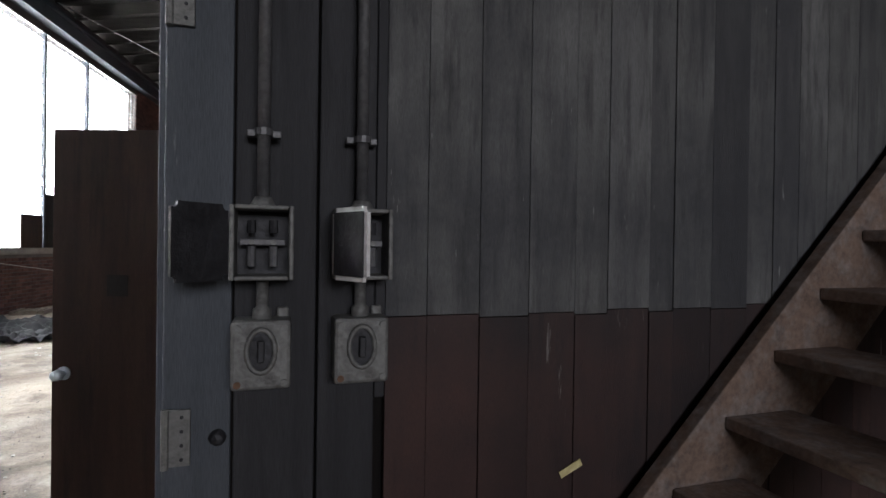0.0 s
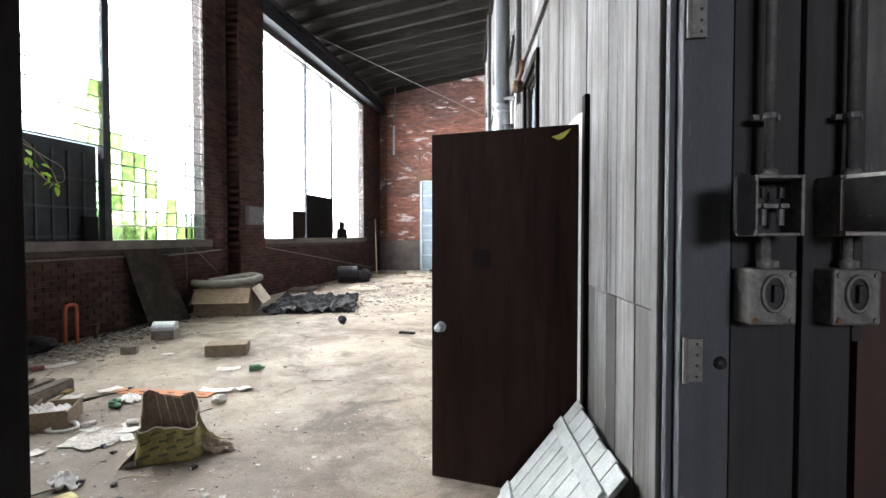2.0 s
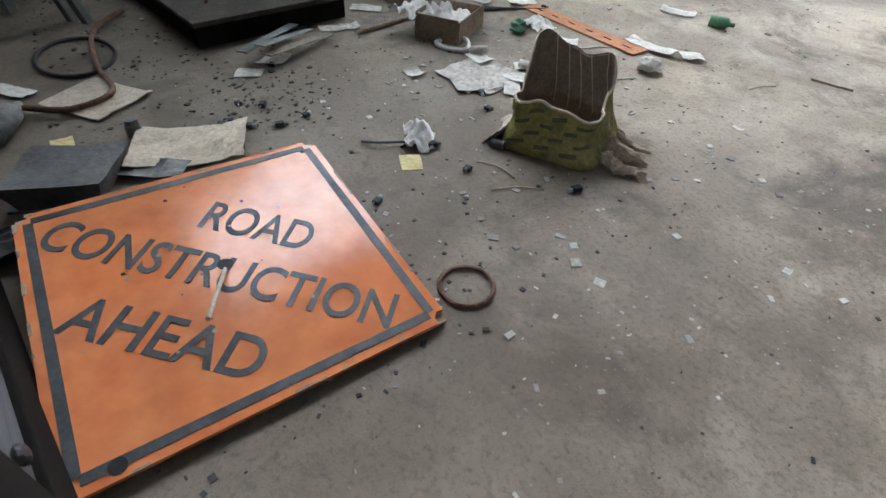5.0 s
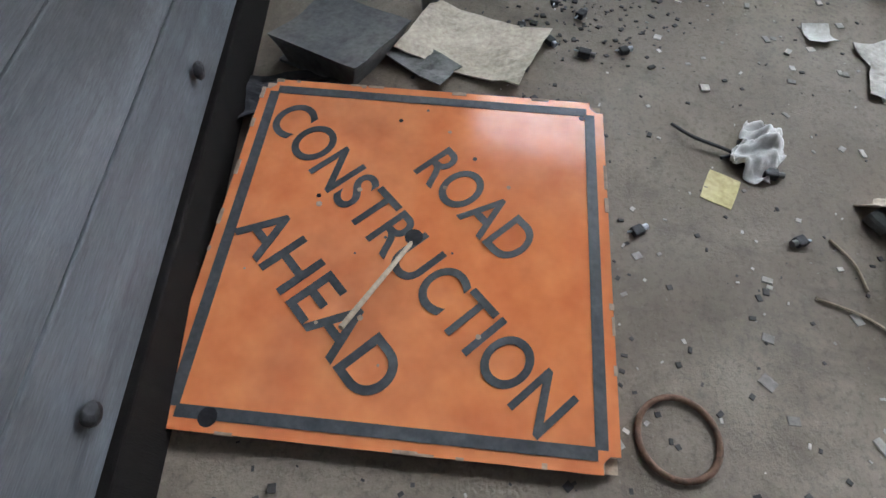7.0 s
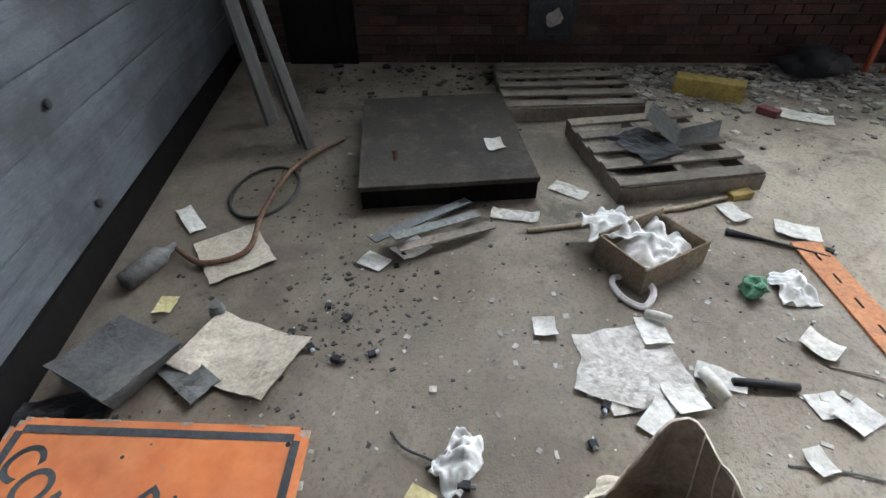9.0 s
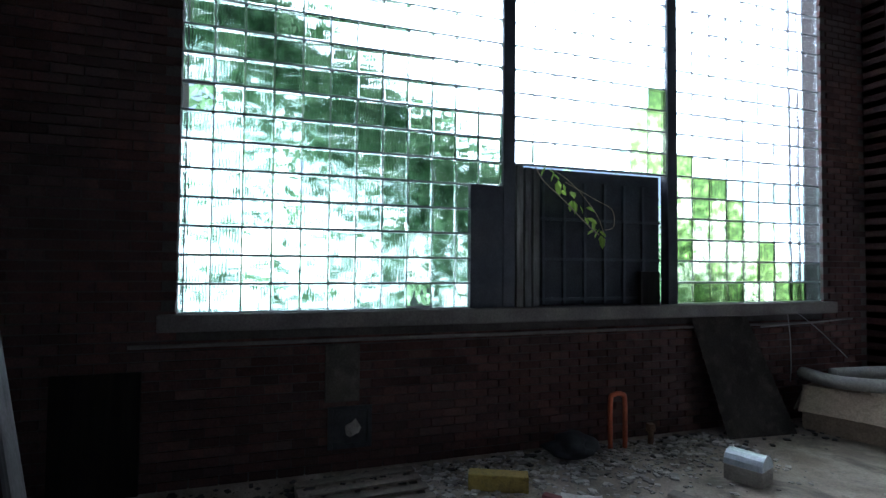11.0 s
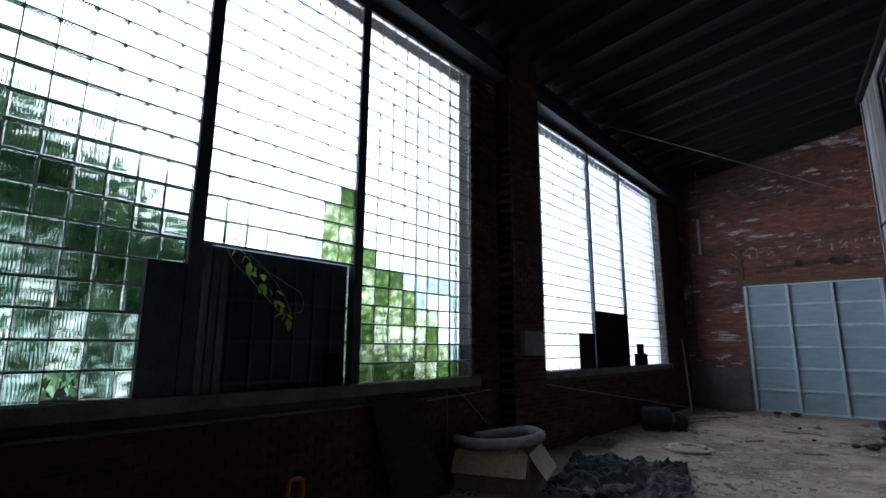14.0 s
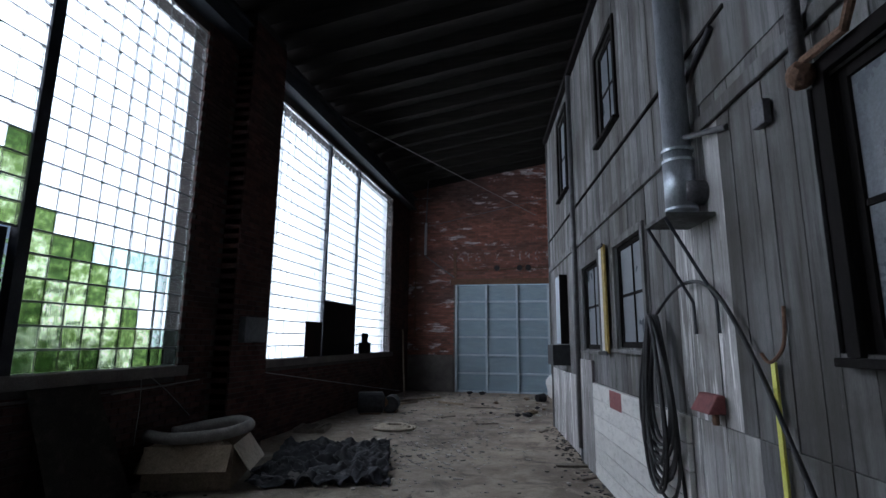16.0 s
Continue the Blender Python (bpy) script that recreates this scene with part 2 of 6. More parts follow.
garage_m = material("pale_blue_garage_panel", ((0.25, 0.34, 0.4), (0.33, 0.42, 0.47)), 2, 0.55, stretch=(1, 1, 4), bump=0.08, stain=(0.27, 0.33, 0.37))
garage_rib_m = material("garage_frame", ((0.42, 0.5, 0.55), (0.54, 0.62, 0.66)), 3, 0.5)
tread_m = material("dusty_brown_tread", ((0.15, 0.1, 0.076), (0.22, 0.152, 0.118), (0.1, 0.07, 0.056)), 4, 0.85, stain=(0.26, 0.26, 0.265), stain_scale=16, stain_amount=0.35)
black_board_m = material("near_black_board", ((0.016, 0.016, 0.019), (0.036, 0.036, 0.04), (0.011, 0.011, 0.013)), 1.4, 0.65, stretch=GRAIN, spots=(0.15, 0.15, 0.16), spot_scale=4, spot_level=0.67)
grass_m = material("rough_grass", ((0.04, 0.07, 0.02), (0.08, 0.12, 0.035)), 3, 0.95)
orange_m = material("orange_reflective_sheet", ((0.68, 0.21, 0.075), (0.74, 0.245, 0.095)), 1.5, 0.15, bump=0.0, fine=8.0, spots=(0.36, 0.16, 0.09), spot_scale=11, spot_level=0.735, stain=(0.5, 0.2, 0.1), stain_scale=2.4, stain_amount=0.45)
sign_black_m = material("sign_black_ink", ((0.05, 0.055, 0.06), (0.085, 0.09, 0.095)), 12, 0.45, bump=0.03, spots=(0.5, 0.2, 0.1), spot_scale=24, spot_level=0.72)
ply_edge_m = material("plywood_edge", ((0.3, 0.22, 0.16), (0.42, 0.32, 0.24)), 12, 0.9)
card_m = material("worn_cardboard", ((0.23, 0.175, 0.125), (0.32, 0.25, 0.18), (0.18, 0.135, 0.095)), 5, 0.9, stain=(0.18, 0.14, 0.1), stain_scale=3)
card_pale_m = material("pale_cardboard", ((0.55, 0.48, 0.38), (0.66, 0.59, 0.48), (0.46, 0.4, 0.31)), 5, 0.9, stain=(0.34, 0.29, 0.22), stain_scale=4)
bag_m = material("olive_yellow_paper_sack", ((0.2, 0.185, 0.05), (0.29, 0.265, 0.08), (0.12, 0.105, 0.045)), 7, 0.75, stain=(0.17, 0.14, 0.07), stain_scale=4)
bag_print_m = material("dark_print", ((0.06, 0.07, 0.03), (0.1, 0.11, 0.05)), 9, 0.7)
paper_m = material("dirty_white_paper", ((0.66, 0.64, 0.6), (0.78, 0.76, 0.72), (0.52, 0.5, 0.46)), 9, 0.85, vary=0.1, stain=(0.42, 0.38, 0.32), stain_scale=6)
dusty_paper_m = material("dusty_torn_paper", ((0.5, 0.47, 0.43), (0.68, 0.65, 0.61), (0.4, 0.37, 0.33)), 14, 0.9, stain=(0.24, 0.2, 0.16), stain_scale=9, spots=(0.7, 0.68, 0.64), spot_scale=16, spot_level=0.62)
yellow_paper_m = material("yellowed_paper", ((0.56, 0.48, 0.22), (0.66, 0.58, 0.32)), 9, 0.85)
cloth_m = material("white_rag", ((0.74, 0.73, 0.71), (0.84, 0.83, 0.81), (0.6, 0.58, 0.55)), 8, 0.95)
pallet_m = material("old_pallet_wood", ((0.17, 0.145, 0.12), (0.26, 0.22, 0.18), (0.12, 0.1, 0.085)), 3, 0.9, stretch=(4, 4, 4), vary=0.2)
plat_m = material("dusty_black_top", ((0.05, 0.045, 0.04), (0.085, 0.075, 0.066), (0.12, 0.105, 0.09)), 3, 0.85, spots=(0.3, 0.28, 0.25), spot_scale=30, spot_level=0.74)
tarp_m = material("black_tarp", ((0.014, 0.015, 0.018), (0.034, 0.036, 0.042)), 5, 0.6, spots=(0.14, 0.14, 0.16), spot_scale=9, spot_level=0.7)
hose_dark_m = material("dull_grey_plastic", ((0.07, 0.072, 0.074), (0.12, 0.122, 0.122), (0.05, 0.05, 0.05)), 6, 0.75, stain=(0.16, 0.15, 0.14), stain_scale=5)
hose_grey_m = material("grey_hose", ((0.17, 0.16, 0.155), (0.25, 0.24, 0.23)), 9, 0.7)
cable_m = material("black_cable", ((0.02, 0.02, 0.022), (0.04, 0.04, 0.042)), 9, 0.55)
yellow_m = material("yellow_paint", ((0.36, 0.26, 0.06), (0.46, 0.34, 0.1), (0.22, 0.17, 0.07)), 6, 0.7, stain=(0.25, 0.2, 0.08))
yellow_tape_m = material("yellow_tape", ((0.66, 0.66, 0.1), (0.78, 0.76, 0.2)), 6, 0.5)
red_m = material("faded_red_paint", ((0.2, 0.06, 0.06), (0.28, 0.1, 0.1), (0.16, 0.06, 0.06)), 6, 0.7, spots=(0.5, 0.45, 0.42), spot_scale=8)
orange_pipe_m = material("orange_red_pipe", ((0.34, 0.07, 0.03), (0.44, 0.1, 0.04)), 9, 0.6, spots=(0.2, 0.08, 0.05), spot_scale=10)
terra_m = material("orange_strip", ((0.5, 0.2, 0.09), (0.6, 0.27, 0.13), (0.4, 0.18, 0.1)), 6, 0.8, spots=(0.6, 0.5, 0.42), spot_scale=10)
stone_m = material("grey_concrete_block", ((0.2, 0.18, 0.155), (0.3, 0.275, 0.24)), 9, 0.95, vary=0.15)
rubble_m = material("broken_chips", ((0.3, 0.28, 0.25), (0.48, 0.45, 0.41)), 9, 0.9, vary=0.5, island=True)
dark_bits_m = material("dark_scrap", ((0.03, 0.03, 0.03), (0.075, 0.07, 0.066)), 14, 0.6, metal=0.3, vary=0.4, island=True)
green_m = material("green_plastic", ((0.05, 0.17, 0.09), (0.09, 0.24, 0.14)), 9, 0.5)
stick_m = material("weathered_stick", ((0.3, 0.24, 0.17), (0.42, 0.35, 0.26)), 9, 0.9)
pane_m = material("dusty_pane", ((0.11, 0.125, 0.14), (0.17, 0.185, 0.2)), 2, 0.3, bump=0.02)
shutter_m = material("dark_window_board", ((0.03, 0.034, 0.04), (0.05, 0.055, 0.062)), 3, 0.7)
text_white_m = material("faded_white_letters", ((0.27, 0.22, 0.21), (0.36, 0.31, 0.31)), 9, 0.9, spots=(0.16, 0.075, 0.06), spot_scale=6, spot_level=0.47)
leaf_m = material("vine_leaf", ((0.32, 0.5, 0.06), (0.45, 0.6, 0.1)), 9, 0.5, vary=0.2, island=True, bump=0.05)
foliage_m = material("outdoor_foliage", ((0.03, 0.065, 0.025), (0.07, 0.12, 0.04)), 5, 0.6, vary=0.4, island=True, bump=0)
for lm in (leaf_m, foliage_m, block_mortar_m):
    lm.node_tree.nodes["Principled BSDF"].inputs["Subsurface Weight"].default_value = 0.0
    out, pr = lm.node_tree.nodes["Material Output"], lm.node_tree.nodes["Principled BSDF"]
    tr = lm.node_tree.nodes.new("ShaderNodeBsdfTranslucent")
    tr.inputs[0].default_value = (0.34, 0.56, 0.1, 1) if lm == leaf_m else (0.3, 0.5, 0.26, 1) if lm == foliage_m else (0.22, 0.24, 0.24, 1)
    ms = lm.node_tree.nodes.new("ShaderNodeMixShader")
    ms.inputs[0].default_value = 0.55
    lm.node_tree.links.new(pr.outputs[0], ms.inputs[1])
    lm.node_tree.links.new(tr.outputs[0], ms.inputs[2])
    lm.node_tree.links.new(ms.outputs[0], out.inputs[0])


for dm in (black_wood_m, door_m, roof_m, rafter_m, shutter_m, brick_dark_m, brick_piece_m, plat_m):
    dm.node_tree.nodes["Principled BSDF"].inputs["Specular IOR Level"].default_value = 0.12


def glass_block_material(name, tint, rough):
    m = bpy.data.materials.new(name)
    m.use_nodes = True
    t = m.node_tree
    p = t.nodes["Principled BSDF"]
    p.inputs["Base Color"].default_value = (*tint, 1)
    p.inputs["Transmission Weight"].default_value = 1.0
    p.inputs["IOR"].default_value = 1.12
    p.inputs["Roughness"].default_value = rough
    co, wv, bp = t.nodes.new("ShaderNodeTexCoord"), t.nodes.new("ShaderNodeTexWave"), t.nodes.new("ShaderNodeBump")
    wv.bands_direction = "Y"
    wv.inputs["Scale"].default_value, wv.inputs["Distortion"].default_value = 14, 1.5
    bp.inputs["Strength"].default_value, bp.inputs["Distance"].default_value = 0.35, 0.01
    t.links.new(co.outputs["Object"], wv.inputs["Vector"])
    t.links.new(wv.outputs["Fac"], bp.inputs["Height"])
    t.links.new(bp.outputs[0], p.inputs["Normal"])
    return m


glass_m = glass_block_material("glass_block", (0.93, 0.97, 0.97), 0.12)


def tinted_glass_block(name, dark, mid, pale):
    """Ribbed glass block tinted, block by block, with the green and shade of shrubs."""
    m = glass_block_material(name, mid, 0.22)
    t = m.node_tree
    p = t.nodes["Principled BSDF"]
    N, L = t.nodes.new, t.links.new
    oi, co = N("ShaderNodeObjectInfo"), N("ShaderNodeTexCoord")
    ad, n = N("ShaderNodeVectorMath"), N("ShaderNodeTexNoise")
    ad.operation = "ADD"
    sc = N("ShaderNodeMath")
    sc.operation = "MULTIPLY"
    sc.inputs[1].default_value = 91
    L(oi.outputs["Random"], sc.inputs[0])
    L(co.outputs["Object"], ad.inputs[0])
    L(sc.outputs[0], ad.inputs[1])
    n.inputs["Scale"].default_value, n.inputs["Detail"].default_value = 11, 5
    L(ad.outputs[0], n.inputs["Vector"])
    s = N("ShaderNodeMath")
    s.operation = "MULTIPLY_ADD"
    s.inputs[1].default_value, s.inputs[2].default_value = 0.45, -0.2
    L(oi.outputs["Random"], s.inputs[0])
    a = N("ShaderNodeMath")
    a.operation = "ADD"
    L(n.outputs["Fac"], a.inputs[0])
    L(s.outputs[0], a.inputs[1])
    r = N("ShaderNodeValToRGB")
    r.color_ramp.elements[0].position, r.color_ramp.elements[1].position = 0.3, 0.78
    r.color_ramp.elements[0].color, r.color_ramp.elements[1].color = (*dark, 1), (*pale, 1)
    r.color_ramp.elements.new(0.52).color = (*mid, 1)
    L(a.outputs[0], r.inputs[0])
    L(r.outputs[0], p.inputs["Base Color"])
    return m


# shrub colour and shade behind the window are put into the glass tint
glass_green_m = tinted_glass_block("shrub_green_glass_block", (0.03, 0.06, 0.016), (0.1, 0.16, 0.045), (0.45, 0.52, 0.36))
glass_grey_m = tinted_glass_block("shrub_shaded_glass_block", (0.27, 0.36, 0.32), (0.58, 0.7, 0.67), (0.93, 0.98, 0.98))


# ---- mesh helpers ----
def box(bm, x0, y0, z0, x1, y1, z1, m=None):
    vs = [bm.verts.new((x, y, z)) for z in (z0, z1) for y in (y0, y1) for x in (x0, x1)]
    for f in ((0, 2, 3, 1), (4, 5, 7, 6), (0, 1, 5, 4), (2, 6, 7, 3), (0, 4, 6, 2), (1, 3, 7, 5)):
        bm.faces.new([vs[i] for i in f])
    if m is not None:
        for v in vs:
            v.co = m @ v.co
    return vs


def tube(bm, pts, r, seg=8, closed=False, cap=True):
    pts = [Vector(p) for p in pts]
    n, rings, up = len(pts), [], None
    for i, p in enumerate(pts):
        a = pts[i - 1] if (i or closed) else p
        b = pts[(i + 1) % n] if (i < n - 1 or closed) else p
        d = (b - a).normalized()
        if up is None:
            up = d.orthogonal().normalized()
        side = d.cross(up)
        side = side.normalized() if side.length > 1e-5 else d.orthogonal().normalized()
        up = side.cross(d).normalized()
        rr = r[i] if isinstance(r, (list, tuple)) else r
        rings.append([bm.verts.new(p + (side * math.cos(k * math.tau / seg) + up * math.sin(k * math.tau / seg)) * rr) for k in range(seg)])
    for i in range(n if closed else n - 1):
        q, w = rings[i], rings[(i + 1) % n]
        for k in range(seg):
            bm.faces.new((q[k], q[(k + 1) % seg], w[(k + 1) % seg], w[k]))
    if cap and not closed:
        bm.faces.new(rings[0])
        bm.faces.new(rings[-1][::-1])


def smooth_path(pts, steps=6):
    pts = [Vector(p) for p in pts]
    out = []
    for i in range(len(pts) - 1):
        p0, p1, p2, p3 = pts[max(i - 1, 0)], pts[i], pts[i + 1], pts[min(i + 2, len(pts) - 1)]
        for k in range(steps):
            t = k / steps
            out.append(0.5 * ((2 * p1) + (p2 - p0) * t + (2 * p0 - 5 * p1 + 4 * p2 - p3) * t * t + (3 * p1 - p0 - 3 * p2 + p3) * t ** 3))
    return out + [pts[-1]]


def finish(bm, bevel=0.0, smooth=False):
    if bevel:
        bmesh.ops.bevel(bm, geom=list(bm.edges), offset=bevel, segments=2, affect="EDGES", profile=0.5)
    bmesh.ops.recalc_face_normals(bm, faces=list(bm.faces))
    me = bpy.data.meshes.new("mesh")
    bm.to_mesh(me)
    bm.free()
    if smooth:
        for p in me.polygons:
            p.use_smooth = True
    return me


def part(name, bm, mat, parent=None, label="", bevel=0.0, smooth=False, m=None):
    me = finish(bm, bevel, smooth) if isinstance(bm, bmesh.types.BMesh) else bm
    if mat is not None and not me.materials:
        me.materials.append(mat)
    ob = new(name, me)
    ob.parent = parent
    if m is not None:
        ob.matrix_basis = m
    if label:
        ob["label"] = label
    return ob


def thing(name, label, category, m=None, group="", kind=""):
    ob = new(name)
    ob.empty_display_size = 0.1
    if m is not None:
        ob.matrix_basis = m
    return tagged(ob, label, category, group, kind)


def B(*args, bevel=0.0, m=None):
    bm = bmesh.new()
    box(bm, *args, m)
    return bm


def T(pts, r, seg=8, closed=False):
    bm = bmesh.new()
    tube(bm, pts, r, seg, closed)
    return bm


def solid(name, label, category, bm, mat, m=None, bevel=0.0, smooth=False, group="", kind=""):
    return tagged(part(name, bm, mat, None, "", bevel, smooth, m), label, category, group, kind)


def letters(text, size, depth=0.002, spacing=1.0):
    cu = bpy.data.curves.new("text", "FONT")
    cu.offset = 0.012 * size
    cu.body, cu.size, cu.extrude, cu.align_x, cu.align_y, cu.space_character = text, size, depth, "CENTER", "CENTER", spacing
    ob = bpy.data.objects.new("text", cu)
    scene.collection.objects.link(ob)
    me = bpy.data.meshes.new_from_object(ob.evaluated_get(bpy.context.evaluated_depsgraph_get()))
    bpy.data.objects.remove(ob)
    return me


def sheet(w, h, nx=10, ny=8, rough=0.01, curl=0.0, seed=0, thick=0.002, freq=9.0):
    """A crumpled sheet of paper or cloth, with its lowest point at z = 0."""
    bm, rnd = bmesh.new(), random.Random(seed)
    o = Vector((rnd.random() * 50, rnd.random() * 50, 0))
    grid = []
    for j in range(ny + 1):
        for i in range(nx + 1):
            x, y = (i / nx - 0.5) * w, (j / ny - 0.5) * h
            z = (abs(noise.noise(Vector((x * freq, y * freq, 0)) + o)) + 0.4 * abs(noise.noise(Vector((x * freq * 2.3, y * freq * 2.3, 5)) + o))) * rough + curl * (2 * x / w) ** 2 * (0.5 + 0.5 * noise.noise(o + Vector((x, y, 3))))
            e = 1 + 0.06 * noise.noise(o + Vector((x * 14, y * 14, 9)))
            grid.append((x * e, y * e, z))
    lo = min(g[2] for g in grid)
    top = [bm.verts.new((x, y, z - lo + thick)) for x, y, z in grid]
    bot = [bm.verts.new((x, y, z - lo)) for x, y, z in grid]
    W = nx + 1
    for j in range(ny):
        for i in range(nx):
            a = j * W + i
            bm.faces.new((top[a], top[a + 1], top[a + W + 1], top[a + W]))
            bm.faces.new((bot[a], bot[a + W], bot[a + W + 1], bot[a + 1]))
    edge = [i for i in range(W)] + [j * W + nx for j in range(1, ny + 1)] + [ny * W + i for i in range(nx - 1, -1, -1)] + [j * W for j in range(ny - 1, 0, -1)]
    for k in range(len(edge)):
        a, b = edge[k], edge[(k + 1) % len(edge)]
        bm.faces.new((top[a], bot[a], bot[b], top[b]))
    return bm


def lump(r, seed, flat=0.8, amp=0.35, sub=2):
    bm = bmesh.new()
    bmesh.ops.create_icosphere(bm, subdivisions=sub, radius=r)
    o = Vector((seed * 3.1, seed * 1.7, seed))
    for v in bm.verts:
        v.co *= 1 + amp * noise.noise(v.co / r * 1.3 + o)
        v.co.z *= flat
    lo = min(v.co.z for v in bm.verts)
    for v in bm.verts:
        v.co.z -= lo
    return bm


def flat_pieces(pieces):
    """One mesh of many plain boxes: each is (centre, half sizes, turn about z)."""
    P, Fc = [], []
    for c, s, a in pieces:
        b, ca, sa = len(P), math.cos(a), math.sin(a)
        for z in (-1, 1):
            for y in (-1, 1):
                for x in (-1, 1):
                    dx, dy = x * s[0], y * s[1]
                    P.append((c[0] + dx * ca - dy * sa, c[1] + dx * sa + dy * ca, c[2] + z * s[2]))
        Fc += [tuple(b + i for i in f) for f in ((0, 2, 3, 1), (4, 5, 7, 6), (0, 1, 5, 4), (2, 6, 7, 3), (0, 4, 6, 2), (1, 3, 7, 5))]
    me = bpy.data.meshes.new("pieces")
    me.from_pydata(P, [], Fc)
    me.update()
    return me


def rag(w, h, height, seed):
    """A crumpled cloth: a sheet drawn together into folds."""
    bm = sheet(w, h, 30, 26, height, 0, seed, 0.003, 2.2 / max(w, 0.05))
    o = Vector((seed * 2.3, seed, 4))
    for v in bm.verts:
        d = 1 - 0.35 * noise.noise(Vector((v.co.x / w * 3, v.co.y / h * 3, 0)) + o)
        v.co.x, v.co.y = v.co.x * d, v.co.y * d
        v.co.z += height * 0.9 * max(0, 1 - (2 * v.co.x / w) ** 2 - (2 * v.co.y / h) ** 2) * (0.6 + 0.6 * noise.noise(v.co * 14 + o))
        v.co.z = max(v.co.z, 0.001)
    return bm


# ---- plan ----
WX, Y0, Y1 = -5.86, 4.1, 24.26
SILL, HEAD = 1.39, 6.42
W1, W2 = (5.32, 12.57), (14.75, 22.12)
MB = pose(0.985, 5.01, 0, 0, 0, 7.86)          # the timber building: x into it, y along its front
MBI = MB.inverted()

# ---- structure ----
solid("floor", "dusty stained bare concrete floor", "floor", B(-7.5, -1.5, -0.2, 7, 26, 0), concrete, kind="structure")
bm = bmesh.new()
box(bm, -400, -400, -0.3, 400, 400, -0.21)
solid("ground", "grassy ground outside the building", "ground", bm, grass_m, kind="structure")


def roof_z(x):
    return 7.3 + 0.16 * (x + 5.86)


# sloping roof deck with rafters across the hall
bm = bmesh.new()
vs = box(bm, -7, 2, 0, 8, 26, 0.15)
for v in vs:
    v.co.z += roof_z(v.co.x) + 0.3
solid("ceiling", "timber roof deck, coloured near-black for its shade", "ceiling", bm, roof_m, kind="structure")
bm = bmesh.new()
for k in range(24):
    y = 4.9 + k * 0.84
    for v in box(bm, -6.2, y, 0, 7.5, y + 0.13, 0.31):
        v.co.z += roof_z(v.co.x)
solid("trim_rafters", "heavy sloping roof rafters, coloured near-black for their shade", "rafters", bm, rafter_m, kind="structure")

# west wall with two tall openings
bm = bmesh.new()
for a, b, lo, hi in ((Y0 - 0.6, W1[0], 0, 7.35), (W1[0], W1[1], 0, SILL), (W1[0], W1[1], HEAD, 7.35), (W1[1], W2[0], 0, 7.35),
                     (W2[0], W2[1], 0, SILL), (W2[0], W2[1], HEAD, 7.35), (W2[1], Y1 + 0.3, 0, 7.35)):
    box(bm, WX - 0.4, a, lo, WX - 0.012, b, hi)
wall_west = solid("wall_west", "red brick wall coloured dark for soot and backlight, with tall glass block windows", "wall", bm, dark_mortar_m, kind="structure")
pil = solid("trim", "brick pilaster between the windows, coloured dark for soot and backlight", "pilaster", B(WX, 13.31, 0, WX + 0.29, 14.29, 7.25), dark_mortar_m, kind="structure")
bm = bmesh.new()
box(bm, WX - 0.1, Y0, 6.62, WX + 0.16, Y1, 6.98)
box(bm, WX - 0.1, Y0, 6.58, WX + 0.26, Y1, 6.63)
box(bm, WX - 0.1, Y0, 6.97, WX + 0.26, Y1, 7.02)
solid("trim", "dark steel beam along the window heads", "beam", bm, steel_dark_m, kind="structure")
# cement band and ledge under the windows
bm = bmesh.new()
box(bm, WX - 0.3, 5.2, 1.25, WX + 0.07, 12.7, SILL)
box(bm, WX - 0.3, 14.6, 1.25, WX + 0.07, 22.3, SILL)
solid("trim", "grey cement window ledge", "ledge", bm, cement_m, kind="structure", bevel=0.012)
solid("trim", "thin pipe running under the window ledge", "pipe", T([(WX + 0.03, 5.0, 1.14), (WX + 0.03, 12.5, 1.14)], 0.016), cement_m, kind="structure")

# end wall with the roller door
GX0, GX1, GZ = -4.07, -0.85, 3.72
bm = bmesh.new()
for x0, x1, z0, z1 in ((-6.3, GX0 - 0.08, 0, 7.6), (GX0 - 0.08, GX1 + 0.08, GZ + 0.1, 7.6), (GX1 + 0.08, 4, 0, 8.9)):
    box(bm, x0, Y1 + 0.012, z0, x1, Y1 + 0.4, z1)
box(bm, -3.9, Y1 + 0.012, 7.55, 4, Y1 + 0.4, 8.9)
solid("wall_north", "red brick end wall with flaking white paint", "wall", bm, mortar_m, kind="structure")
solid("baseboard", "grey cement plinth of the end wall", "plinth", B(WX, Y1 - 0.03, 0, GX0 - 0.12, Y1 + 0.015, 1.25), cement_m, kind="structure")
bm = bmesh.new()
box(bm, -3.4, -2.2, 0, 1.6, -2.0, 9)
box(bm, 1.6, -2.2, 3.5, 4.0, -2.0, 9)
box(bm, 1.6, -2.2, 0, 4.0, -2.0, 2.3)
box(bm, 4.0, -2.2, 0, 7, -2.0, 9)
box(bm, 6.8, -2.2, 0, 7, 26, 9)
box(bm, -3.6, -2.2, 0, -3.4, 4.15, 4.2)
solid("wall_south", "dark plain wall behind the entrance room", "wall", bm, wood_brown_m, kind="structure")

